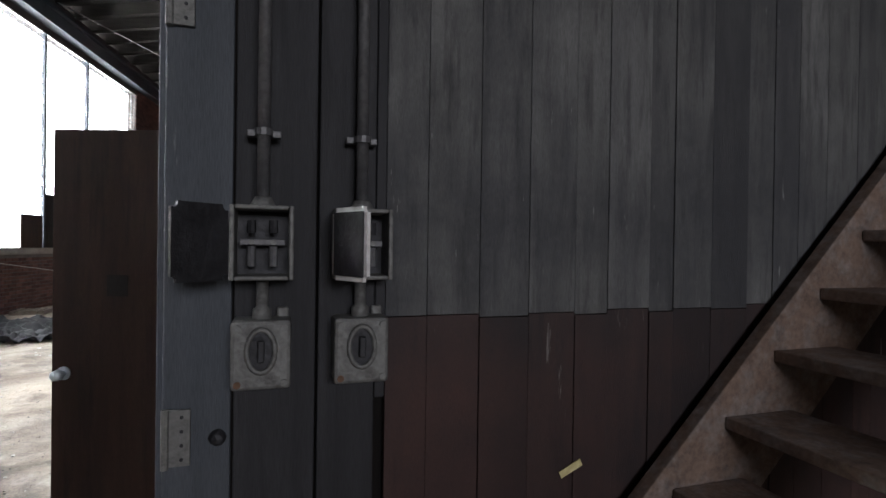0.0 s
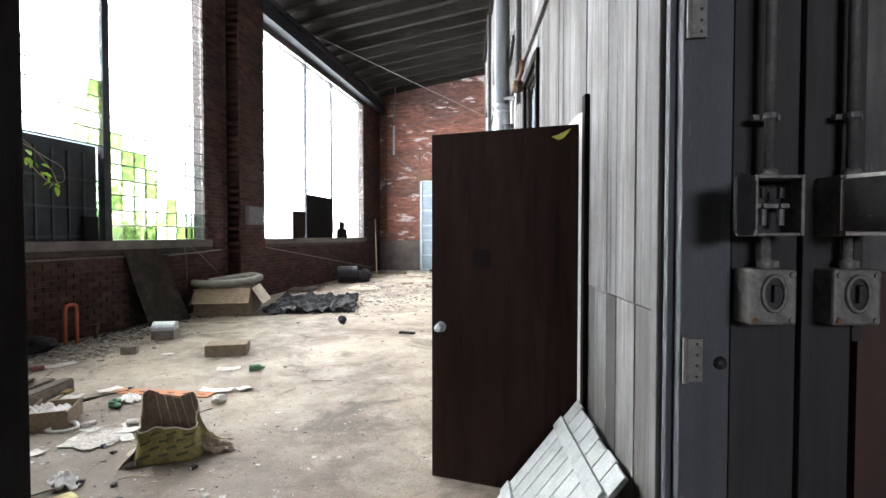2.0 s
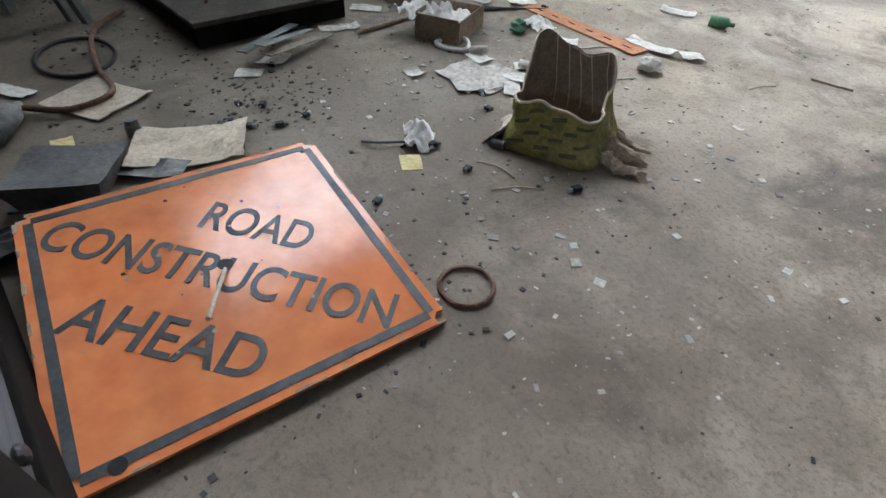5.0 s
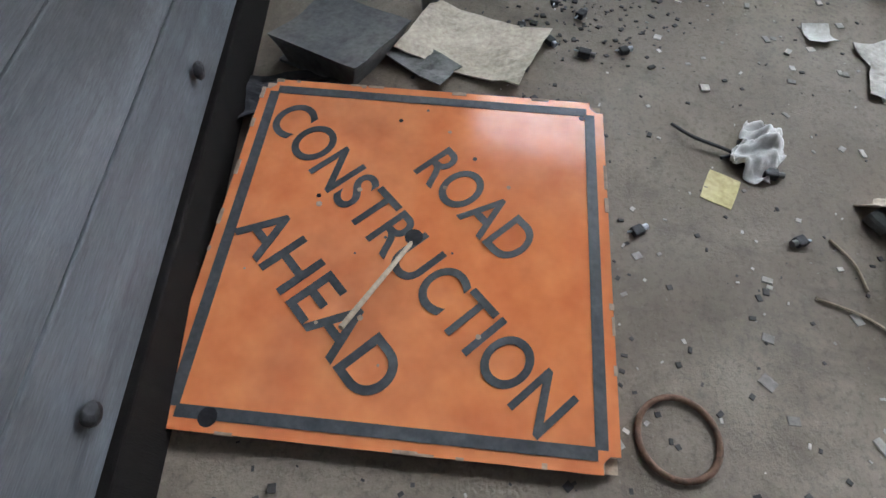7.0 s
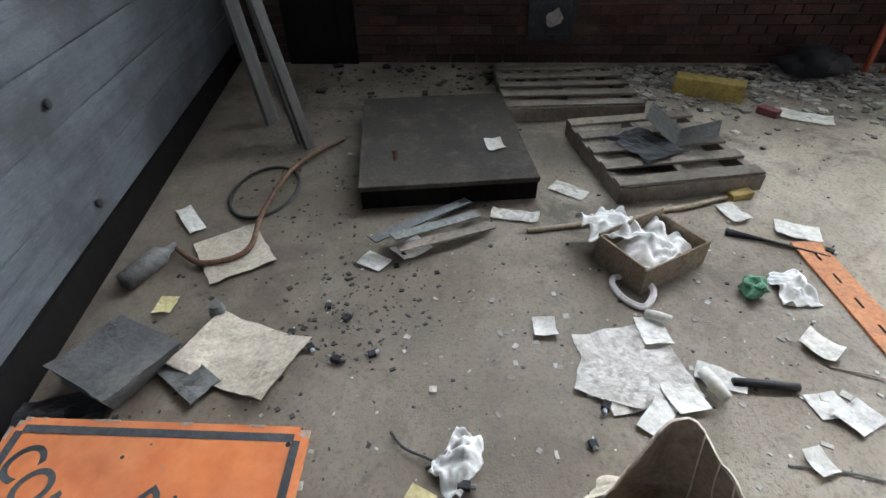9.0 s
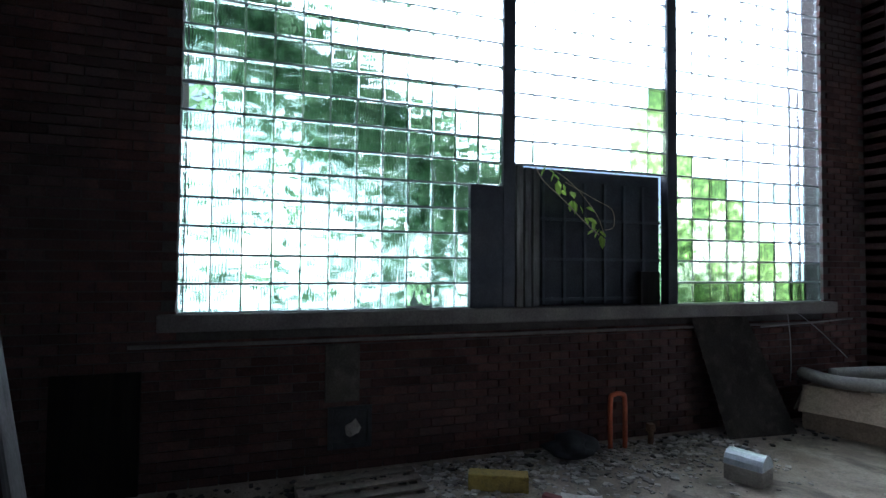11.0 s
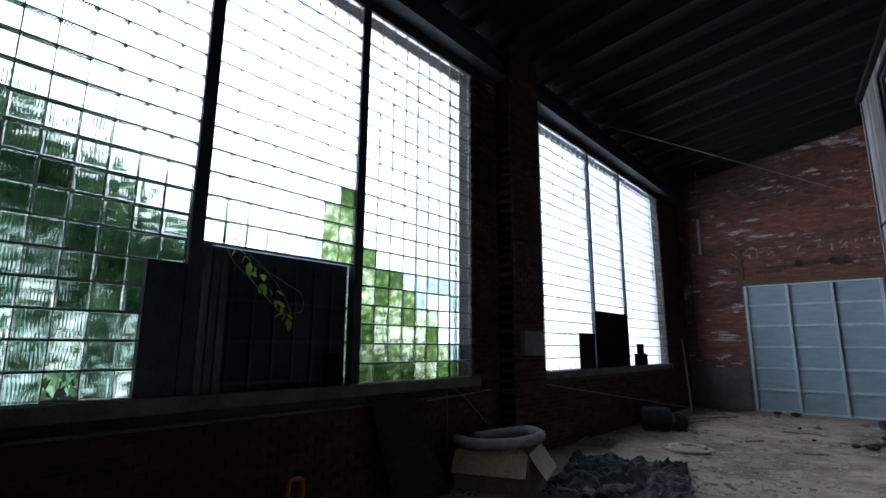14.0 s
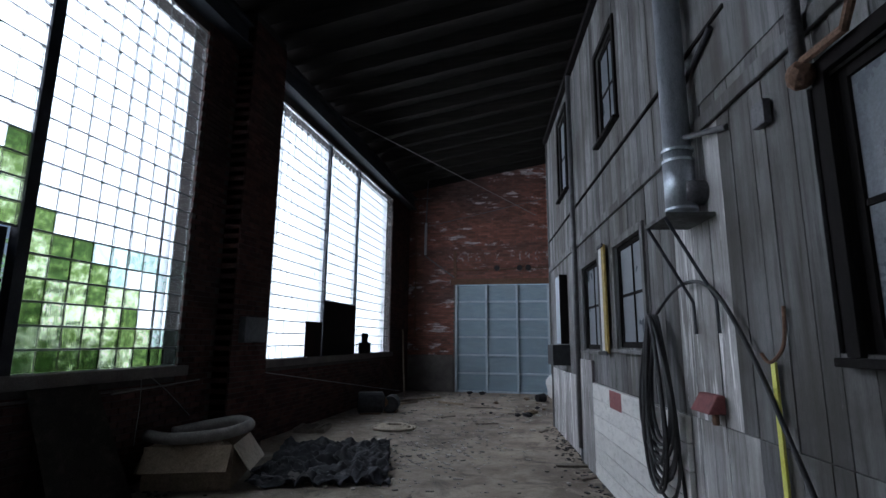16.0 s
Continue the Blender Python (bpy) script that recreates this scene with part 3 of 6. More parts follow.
# ---- timber building: entrance room wall and long front ----
rnd = random.Random(3)
dark_wall = thing("wall_dark", "dark painted board wall with a brown lower band", "wall", MB, kind="structure")
bm = bmesh.new()
box(bm, 0, 0.012, 0, 6.2, 0.14, 4.2)
part("backing", bm, black_wood_m, dark_wall)
u = 0.405
while u < 5.2:
    w = rnd.choice((0.085, 0.105, 0.125, 0.14))
    dz = rnd.uniform(-0.012, 0.012)
    part("board", B(u, -0.012 - rnd.random() * 0.004, 1.376 + dz, u + w - 0.0015, 0.011, 4.2), wood_dark_m, dark_wall, bevel=0.0012)
    part("board", B(u, -0.012 - rnd.random() * 0.004, 0, u + w - 0.0015, 0.011, 1.374 + dz), wood_brown_m, dark_wall, bevel=0.0012)
    u += w
# boards behind the switches are darker than the rest of the wall
part("board", B(0.065, -0.014, 0, 0.24, 0.011, 4.2), black_board_m, dark_wall, "wide dark board behind the switches", bevel=0.003)
part("board", B(0.245, -0.03, 0, 0.375, 0.011, 4.2), black_board_m, dark_wall, "wide dark board behind the switches", bevel=0.003)
part("batten", B(0.376, -0.035, 1.19, 0.4, 0.011, 4.2), black_board_m, dark_wall, bevel=0.003)
part("post", B(-0.075, -0.02, 0, 0.06, 0.13, 4.2), post_m, dark_wall, "blue-black painted door post", bevel=0.004)
part("stop_strip", B(-0.095, 0.02, 0, -0.077, 0.05, 4.2), post_m, dark_wall, "", bevel=0.003)
part("stop_strip", B(-0.105, 0.07, 0, -0.077, 0.12, 4.2), wood_grey_m, dark_wall, "pale weathered edge strip", bevel=0.003)
bm = lump(0.02, 4, 1.0, 0.1)
part("knot_hole", bm, iron_dark_m, dark_wall, m=pose(0.035, -0.016, 1.105))
part("chip", sheet(0.07, 0.02, 4, 2, 0.004, 0, 5), yellow_paper_m, dark_wall, "torn yellowed paper scrap", m=pose(0.92, -0.018, 0.95, 90, -25, 0))

# hinge leaves left on the post
for z in (1.135, 2.07):
    h = thing("hinge", "old steel butt hinge fixed on the door post", "hinge", MB @ pose(-0.05, -0.03, z), group="post hinges")
    part("leaf", B(-0.012, -0.003, -0.06, 0.032, 0.007, 0.06), iron_m, h, bevel=0.001)
    part("knuckle", T([(-0.016, -0.004, -0.063), (-0.016, -0.004, 0.063)], 0.008), iron_m, h)
    for q in range(4):
        part("screw", T([(0.016, -0.002, -0.045 + q * 0.03), (0.016, -0.006, -0.045 + q * 0.03)], 0.004, 6), iron_dark_m, h)

# left side of the opening: a panelled dark partition and the pale boarded wall of the hall
UL = -1.95
part_l = thing("wall_opening", "dark panelled timber partition beside the opening", "wall", MB @ pose(0, -0.055, 0), kind="structure")
part("panel", B(-6.9, -0.1, 0, UL - 0.01, -0.035, 4.2), black_wood_m, part_l)
part("post", B(UL - 0.13, -0.13, 0, UL + 0.06, -0.012, 4.2), black_wood_m, part_l, "", bevel=0.006)
for z in (0.0, 1.02, 2.1):
    part("rail", B(UL - 1.2, -0.125, z, UL - 0.13, -0.1, z + 0.16), black_wood_m, part_l, "", bevel=0.005)
for uu in (UL - 0.3, UL - 1.2):
    part("stile", B(uu, -0.128, 0, uu + 0.14, -0.1, 2.26), black_wood_m, part_l, "", bevel=0.005)
part("lintel", B(UL, -0.1, 3.0, 0.0, 0.1, 4.2), black_wood_m, part_l)
hall_s = thing("wall_boarded", "pale blue-grey horizontal board wall", "wall", MB @ pose(0, -0.085, 0), kind="structure")
z = 0.17
while z < 3.6:
    part("board", B(-6.9, 0.002, z, UL - 0.02, 0.04 + rnd.random() * 0.004, z + 0.226), blue_board_m, hall_s, bevel=0.004)
    z += 0.23
part("kick_rail", B(-6.9, 0.0, 0, UL - 0.02, 0.06, 0.165), black_wood_m, hall_s, "black base rail", bevel=0.006)
part("post", B(-2.15, 0.045, 0, -2.02, 0.1, 3.6), black_wood_m, hall_s, "black door post", bevel=0.006)
for q in range(7):
    for uu in (UL - 0.35, UL - 1.15, UL - 2.3):
        part("bolt", lump(0.022, q, 0.6, 0.05), iron_dark_m, hall_s, m=pose(uu, 0.048, 0.27 + q * 0.46, -90, 0, 0))
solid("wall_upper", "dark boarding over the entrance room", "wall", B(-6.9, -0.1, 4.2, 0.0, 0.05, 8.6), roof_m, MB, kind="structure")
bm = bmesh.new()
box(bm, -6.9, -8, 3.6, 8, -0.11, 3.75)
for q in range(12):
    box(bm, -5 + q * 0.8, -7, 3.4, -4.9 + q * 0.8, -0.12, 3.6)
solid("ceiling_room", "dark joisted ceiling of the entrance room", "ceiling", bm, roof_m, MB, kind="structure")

# long weathered front
front = thing("wall_front", "weathered grey vertical board front of a timber building", "wall", MB, kind="structure")
OPEN = [(1.33, 2.25, 0.0, 2.06), (2.98, 3.78, 1.72, 2.98), (6.5, 7.5, 1.7, 2.84), (8.3, 9.3, 1.66, 2.84), (7.12, 7.95, 4.32, 5.5), (10.3, 11.15, 4.45, 5.95)]
VEND, TOP = 12.75, 6.25


def spans(v0, v1):
    """The heights left at a strip of the front between its openings."""
    cuts = sorted((z0, z1) for a, b, z0, z1 in OPEN if a < v1 - 0.02 and b > v0 + 0.02)
    out, z = [], 0.0
    for a, b in cuts:
        if a > z:
            out.append((z, a))
        z = max(z, b)
    out.append((z, TOP))
    return out


v = 0.13
while v < VEND:
    w = min(rnd.choice((0.14, 0.17, 0.2, 0.23)), VEND - v)
    for a, b, *_ in OPEN:
        for e in (a, b):
            if v + 0.04 < e < v + w:
                w = e - v
    for z0, z1 in spans(v, v + w):
        for lo, hi in ((0.0, 1.22), (1.22, 3.28), (3.28, TOP)):
            p0, p1 = max(z0, lo), min(z1, hi)
            if p1 - p0 < 0.02:
                continue
            m_ = wood_grey_m
            if hi <= 1.3 and 4.6 < v < 6.2 or hi == 3.28 and 4.75 < v < 5.65:
                m_ = wood_peel_m
            if hi <= 1.3 and v > 8.7:
                m_ = wood_peel_m
            part("board", B(-0.022 - rnd.random() * 0.006, v, p0, 0, v + w - 0.006, p1 - 0.004), m_, front, bevel=0.003)
    v += w
bm = bmesh.new()
ys = sorted({0.0, VEND} | {q for o in OPEN for q in o[:2]})
for a, b in zip(ys, ys[1:]):
    for z0, z1 in spans(a, b):
        box(bm, 0.002, a, z0, 0.12, b, z1)
part("backing", bm, black_wood_m, front)
part("belt_rail", B(-0.06, 0.2, 3.24, -0.03, VEND, 3.34), wood_grey_m, front, "", bevel=0.006)
part("belt_rail", B(-0.05, 4.6, 3.9, -0.03, VEND, 3.93), black_wood_m, front)
part("corner_board", B(-0.05, VEND - 0.02, 0, 0.1, VEND + 0.06, TOP), wood_grey_m, front, "", bevel=0.006)
part("corner_post", B(-0.06, 9.72, 0, -0.025, 9.84, 3.2), post_m, front, "dark post up the front", bevel=0.005)
solid("wall_end", "grey board end wall of the timber building", "wall", B(0.0, VEND - 0.1, 0, 4, VEND + 0.02, TOP), wood_grey_m, MB, kind="structure")
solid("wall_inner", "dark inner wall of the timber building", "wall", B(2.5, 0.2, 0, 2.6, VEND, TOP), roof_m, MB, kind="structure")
solid("roof_eave", "flat dark roof of the timber building", "roof", B(-0.1, 0.2, TOP + 0.02, 5, VEND + 0.1, TOP + 0.12), black_wood_m, MB, kind="structure")


def sash(name, v0, v1, z0, z1, cols, rows, label, casing=wood_grey_m):
    w = thing(name, label, "window", MB, kind="structure")
    for a, b, c, d in ((v0 - 0.08, v0, z0 - 0.02, z1 + 0.08), (v1, v1 + 0.08, z0 - 0.02, z1 + 0.08)):
        part("casing", B(-0.055, a, c, -0.024, b, d), casing, w, bevel=0.004)
    part("casing", B(-0.06, v0, z1 + 0.001, -0.024, v1, z1 + 0.08), casing, w, bevel=0.004)
    part("window_sill", B(-0.1, v0 - 0.1, z0 - 0.06, 0.03, v1 + 0.1, z0 - 0.021), casing, w, bevel=0.006)
    for a, b, c, d in ((v0, v0 + 0.05, z0, z1), (v1 - 0.05, v1, z0, z1), (v0 + 0.05, v1 - 0.05, z0, z0 + 0.06), (v0 + 0.05, v1 - 0.05, z1 - 0.05, z1)):
        part("window_frame", B(0.01, a, c, 0.05, b, d), black_wood_m, w, bevel=0.003)
    for i in range(1, cols):
        q = v0 + (v1 - v0) * i / cols
        part("glazing_bar", B(0.015, q - 0.012, z0 + 0.06, 0.045, q + 0.012, z1 - 0.05), black_wood_m, w)
    for i in range(1, rows):
        q = z0 + (z1 - z0) * i / rows
        part("glazing_bar", B(0.016, v0 + 0.05, q - 0.015, 0.044, v1 - 0.05, q + 0.015), black_wood_m, w)
    for i in range(cols):
        for j in range(rows):
            a, b = v0 + (v1 - v0) * i / cols + 0.013, v0 + (v1 - v0) * (i + 1) / cols - 0.013
            c, d = z0 + (z1 - z0) * j / rows + 0.016, z0 + (z1 - z0) * (j + 1) / rows - 0.016
            part("pane", B(0.027, a, c, 0.032, b, d), pane_m, w)


sash("window_1", *OPEN[1], 2, 2, "dark-framed window with dusty panes", black_wood_m)
sash("window_2", *OPEN[2], 2, 2, "weathered window with dusty grey panes")
sash("window_3", *OPEN[3], 2, 2, "weathered window with dusty grey panes")
sash("window_4", *OPEN[4], 2, 2, "small upper sash window with dark panes", black_wood_m)
sash("window_5", *OPEN[5], 2, 2, "small upper sash window with dark panes", black_wood_m)
yb = thing("window_board", "faded yellow and white plank between two windows", "board", MB @ pose(-0.062, 7.88, 1.62))
part("plank", B(-0.03, -0.1, 0, 0, 0.02, 1.32), yellow_m, yb, "faded yellow plank", bevel=0.004)
part("plank", B(-0.036, 0.021, 0.02, 0, 0.13, 1.3), trim_white_m, yb, "dirty white plank", bevel=0.004)
part("bracket", B(-0.05, -0.12, 1.29, -0.037, 0.15, 1.33), iron_dark_m, yb)
part("bracket", B(-0.05, -0.12, -0.02, -0.037, 0.15, 0.03), iron_dark_m, yb)

# white painted lower boarding below the windows
wp = thing("wainscot", "chipped white horizontal boarding on the wall foot", "boarding", MB)
for q in range(6):
    part("board", B(-0.075 - rnd.random() * 0.004, 5.62, 0.02 + q * 0.2, -0.032, 8.75, 0.21 + q * 0.2), wood_white_m, wp, bevel=0.004)
part("red_patch", B(-0.082, 7.35, 1.0, -0.0805, 7.85, 1.2), red_m, wp, "faded red paint patch")
bm = B(-0.07, 8.8, 0.0, -0.03, 9.6, 1.5)
solid("boarding", "blue and white peeling boards by the corner post", "boarding", bm, wood_peel_m, MB, bevel=0.004)

# open brown door with its white jamb
hinge = Vector((0.79, 6.335, 0.0))
lead = Vector((-0.079, 6.502, 0.0)) - hinge
ang = math.degrees(math.atan2(lead.y, lead.x))
DM = pose(hinge.x, hinge.y, 0.015, 0, 0, ang)
DW = lead.length
door = thing("door_1", "dark brown wooden door standing open", "door", DM, kind="structure")
part("leaf", B(0, -0.022, 0, DW, 0.022, 2.06), door_m, door, bevel=0.003)
for s in (-1, 1):
    kn = part("door_handle", T([(DW - 0.06, s * 0.022, 0.915), (DW - 0.06, s * 0.05, 0.915), (DW - 0.06, s * 0.055, 0.915), (DW - 0.06, s * 0.085, 0.915)], [0.014, 0.012, 0.026, 0.022], 14), galv_m, door, "worn steel door knob", smooth=True)
    part("rose", T([(DW - 0.06, s * 0.022, 0.915), (DW - 0.06, s * 0.028, 0.915)], 0.032, 14), galv_m, kn)
part("lock_plate", B(DW - 0.001, -0.012, 0.85, DW + 0.003, 0.012, 0.98), iron_m, door)
part("patch", B(DW - 0.36, 0.0225, 1.28, DW - 0.26, 0.026, 1.38), black_wood_m, door, "small dark square patch", bevel=0.001)
part("patch", B(DW - 0.26, -0.026, 1.28, DW - 0.18, -0.0225, 1.36), black_wood_m, door, "small dark square patch", bevel=0.001)
for a, b, c, d in ((0.33, 1.66, 0.62, 1.663), (0.33, 1.66, 0.334, 1.8), (0.616, 1.62, 0.62, 1.7), (0.6, 1.42, 0.615, 1.46)):
    part("scratch", B(min(a, c), -0.0242, min(b, d), max(a, c), -0.0222, max(b, d)), iron_m, door)
jamb = thing("door_frame", "white-edged door frame in the timber front", "door frame", MB, kind="structure")
part("jamb", B(-0.05, 1.26, 0, 0.0, 1.325, 2.12), trim_white_m, jamb, "chipped white jamb", bevel=0.003)
part("jamb", B(-0.05, 2.255, 0, 0.0, 2.32, 2.12), trim_white_m, jamb, "chipped white jamb", bevel=0.003)
part("jamb", B(-0.05, 1.2, 0, -0.01, 1.258, 2.2), black_wood_m, jamb, "", bevel=0.003)
part("head", B(-0.05, 1.326, 2.065, 0.0, 2.254, 2.13), trim_white_m, jamb, "chipped white head board", bevel=0.003)
tape = solid("caution_tape", "crumpled yellow plastic tape on the door corner", "tape", sheet(0.14, 0.07, 10, 4, 0.03, 0.05, 8), yellow_tape_m, pose(0.68, 6.335, 2.0, 60, 20, ang))

# ---- glass block windows ----
random.seed(5)
panels = [(5.32, 8.2, 12), (8.33, 10.2, 8), (10.33, 12.57, 9)]
ROWS_N = 21
PZ = (HEAD - SILL) / ROWS_N


def block_mesh(w, h):
    bm = bmesh.new()
    box(bm, -0.04, -w / 2, -h / 2, 0.04, w / 2, h / 2)
    return finish(bm, 0.006)


def steps(k):
    return (7, 6, 6, 5, 4, 4, 2, 1, 0)[k] if k < 9 else 0


GONE = {(0, 8, 0), (0, 0, 7)}
win1 = thing("window_6", "tall glass block window with shrub-tinted lower blocks", "window", kind="structure")
rest, rest_green = [], []
for pi, (a, b, n) in enumerate(panels):
    pw = (b - a) / n
    me, me_g = block_mesh(pw - 0.022, PZ - 0.022), block_mesh(pw - 0.022, PZ - 0.022)
    me_s = me.copy()
    me.materials.append(glass_m)
    me_g.materials.append(glass_green_m)
    me_s.materials.append(glass_grey_m)
    for i in range(n):
        for j in range(ROWS_N):
            if pi == 1 and j < (6 if i < 5 else 5.7) or (pi, i, j) in GONE:
                continue
            # blocks with the shrubs' green or shade in their tint
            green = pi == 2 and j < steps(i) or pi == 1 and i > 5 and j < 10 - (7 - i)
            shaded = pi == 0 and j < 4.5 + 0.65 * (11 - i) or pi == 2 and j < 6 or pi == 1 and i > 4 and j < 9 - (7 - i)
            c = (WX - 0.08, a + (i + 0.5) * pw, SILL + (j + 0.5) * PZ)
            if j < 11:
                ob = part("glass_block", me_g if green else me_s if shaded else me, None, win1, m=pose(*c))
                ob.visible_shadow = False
            else:
                rest.append((c, (0.04, pw / 2 - 0.011, PZ / 2 - 0.011), 0.0))
ob = part("glass_blocks", flat_pieces(rest), glass_m, win1)
tagged(ob, kind="stuff")
ob.visible_shadow = False
bm = bmesh.new()
for pi, (a, b, n) in enumerate(panels):
    pw = (b - a) / n
    lo = SILL + (6 * PZ if pi == 1 else 0)
    for i in range(n + 1):
        box(bm, WX - 0.088, a + i * pw - 0.0035, lo, WX - 0.072, a + i * pw + 0.0035, HEAD)
    for j in range(6 if pi == 1 else 0, ROWS_N + 1):
        box(bm, WX - 0.103, a, SILL + j * PZ - 0.009, WX - 0.05, b, SILL + j * PZ + 0.009)
part("joint_grid", bm, block_mortar_m, win1)
for a, b in ((8.2, 8.33), (10.2, 10.33)):
    part("mullion", B(WX - 0.14, a, SILL, WX - 0.02, b, HEAD), steel_dark_m, win1, "dark steel mullion", bevel=0.006)
part("side_frame", B(WX - 0.14, 5.26, SILL, WX - 0.02, 5.319, HEAD), steel_dark_m, win1)
part("side_frame", B(WX - 0.14, 12.571, SILL, WX - 0.02, 12.62, HEAD), rust_m, win1)
part("sash_frame", B(WX - 0.12, 7.86, SILL, WX - 0.03, 8.199, SILL + 1.2), steel_dark_m, win1, "dark boarded strip")
# boarded middle light
sh = part("shutter", B(WX - 0.2, 8.36, SILL, WX - 0.17, 10.2, SILL + 6 * PZ - 0.01), shutter_m, win1, "dark boarded-up opening")
for i in range(6):
    part("shutter_bar", B(WX - 0.165, 8.7 + i * 0.25, SILL + 0.02, WX - 0.14, 8.73 + i * 0.25, SILL + 1.3), steel_dark_m, sh)
for i in range(3):
    part("shutter_rail", B(WX - 0.163, 8.66, SILL + 0.05 + i * 0.42, WX - 0.142, 10.2, SILL + 0.08 + i * 0.42), steel_dark_m, sh)
for i in range(3):
    solid("board", "narrow grey board standing on the window ledge", "board", B(WX - 0.1, 8.35 + i * 0.085, SILL, WX - 0.02 + i * 0.01, 8.42 + i * 0.085, SILL + 1.42 - i * 0.02), wood_grey_m, bevel=0.004, group="boards on the ledge")
solid("scrap_board", "dark scrap piece on the window ledge", "board", B(WX - 0.1, 9.85, SILL, WX - 0.04, 10.1, SILL + 0.36), black_wood_m, bevel=0.004)

win2 = thing("window_7", "tall far glass block window", "window", kind="structure")
pieces, bm = [], bmesh.new()
for a, b, n in ((14.75, 17.16, 10), (17.24, 19.08, 8), (19.16, 22.12, 12)):
    pw = (b - a) / n
    for i in range(n):
        for j in range(ROWS_N):
            pieces.append(((WX - 0.08, a + (i + 0.5) * pw, SILL + (j + 0.5) * PZ), (0.04, pw / 2 - 0.011, PZ / 2 - 0.011), 0.0))
    for i in range(n + 1):
        box(bm, WX - 0.084, a + i * pw - 0.004, SILL, WX - 0.076, a + i * pw + 0.004, HEAD)
    for j in range(ROWS_N + 1):
        box(bm, WX - 0.103, a, SILL + j * PZ - 0.01, WX - 0.048, b, SILL + j * PZ + 0.01)
ob = tagged(part("glass_blocks", flat_pieces(pieces), glass_m, win2), kind="stuff")
ob.visible_shadow = False
part("joint_grid", bm, block_mortar_m, win2)
for a in (17.16, 19.08):
    part("mullion", B(WX - 0.14, a, SILL, WX - 0.02, a + 0.08, HEAD), steel_dark_m, win2, "dark steel mullion", bevel=0.006)
part("side_frame", B(WX - 0.14, 14.7, SILL, WX - 0.02, 14.749, HEAD), steel_dark_m, win2)
part("side_frame", B(WX - 0.14, 22.121, SILL, WX - 0.02, 22.18, HEAD), steel_dark_m, win2)
for v0, v1, h, lab in ((16.35, 17.12, 0.75, "brown board leaning in the far window"), (17.18, 19.08, 1.27, "large dark board leaning in the far window")):
    solid("window_board", lab, "board", B(WX - 0.05, v0, SILL, WX - 0.02, v1, SILL + h), door_m if h < 1 else black_wood_m, bevel=0.004)
bm = bmesh.new()
box(bm, WX - 0.05, 19.5, SILL, WX - 0.01, 20.4, SILL + 0.3)
box(bm, WX - 0.05, 19.7, SILL + 0.3, WX - 0.01, 20.15, SILL + 0.55)
solid("block_stack", "dark stacked blocks on the far ledge", "blocks", bm, black_wood_m)

# greenery outside the windows
random.seed(11)
P, Fc = [], []
for k in range(14500):
    if k < 12500:
        y = random.uniform(4.2, 9.0)
        top = 5.35 - 0.66 * (y - 5.06) + random.gauss(0, 0.16)
        zz = top - abs(random.gauss(0, 0.75)) if k < 7000 else random.uniform(0.2, max(0.8, top))
    else:
        y = random.uniform(10.2, 12.6)
        zz = random.uniform(0.2, max(0.8, 3.1 - (y - 10.4) * 0.8 + random.gauss(0, 0.15)))
    c = Vector((-6.6 - random.random() * 1.5, y, zz))
    r = random.uniform(0.04, 0.12)
    e = Euler((random.random() * 6, random.random() * 6, random.random() * 6)).to_matrix()
    b = len(P)
    for q in ((-1, 0, 0), (0, -0.5, 0.15), (1, 0, 0), (0, 0.5, 0.15)):
        P.append(tuple(c + e @ (Vector(q) * r)))
    Fc += [(b, b + 1, b + 2), (b, b + 2, b + 3)]
me = bpy.data.meshes.new("leaves")
me.from_pydata(P, [], Fc)
solid("shrubs", "leafy green shrubs growing against the windows outside", "shrubs", me, foliage_m, kind="stuff")

# ---- roller door ----
gd = thing("garage_door", "pale blue ribbed steel sectional garage door, closed", "garage door", kind="structure")
cw = (GX1 - GX0) / 3
for j in range(6):
    z0, z1 = 0.02 + j * GZ / 6, (j + 1) * GZ / 6
    for i in range(3):
        x0 = GX0 + i * cw
        bm = bmesh.new()
        box(bm, x0 + 0.03, Y1 + 0.06, z0 + 0.03, x0 + cw - 0.03, Y1 + 0.08, z1 - 0.01)
        for q in range(5):
            zz = z0 + 0.08 + q * (z1 - z0 - 0.1) / 5
            box(bm, x0 + 0.035, Y1 + 0.045, zz, x0 + cw - 0.035, Y1 + 0.059, zz + 0.04)
        part("panel", bm, garage_m, gd)
    part("rail", B(GX0, Y1 - 0.02, z0 - 0.03, GX1, Y1 + 0.058, z0 + 0.035), garage_rib_m, gd, bevel=0.004)
for i in range(4):
    x = GX0 + i * cw
    part("stile", B(x - 0.035, Y1 - 0.045, 0, x + 0.035, Y1 + 0.062, GZ), garage_rib_m, gd, bevel=0.004)
for x in (GX0 - 0.075, GX1 + 0.04):
    part("track", B(x, Y1 - 0.04, 0, x + 0.04, Y1 + 0.02, GZ + 0.3), iron_m, gd)
part("head_beam", B(GX0 - 0.2, Y1 - 0.05, GZ + 0.02, GX1 + 0.2, Y1 + 0.03, GZ + 0.22), rust_m, gd, "rusty steel lintel")
part("bracket", B(GX0 - 0.1, Y1 - 0.06, GZ + 0.23, GX0, Y1 + 0.01, GZ + 1.25), rust_m, gd)
part("spring_shaft", T([(GX0, Y1 - 0.08, 4.25), (GX1, Y1 - 0.08, 4.3)], 0.025), rust_m, gd)
for x in (-2.6, -1.8, -1.5):
    part("pulley", T([(x, Y1 - 0.12, 4.3), (x, Y1 - 0.04, 4.3)], 0.1, 12), iron_dark_m, gd)
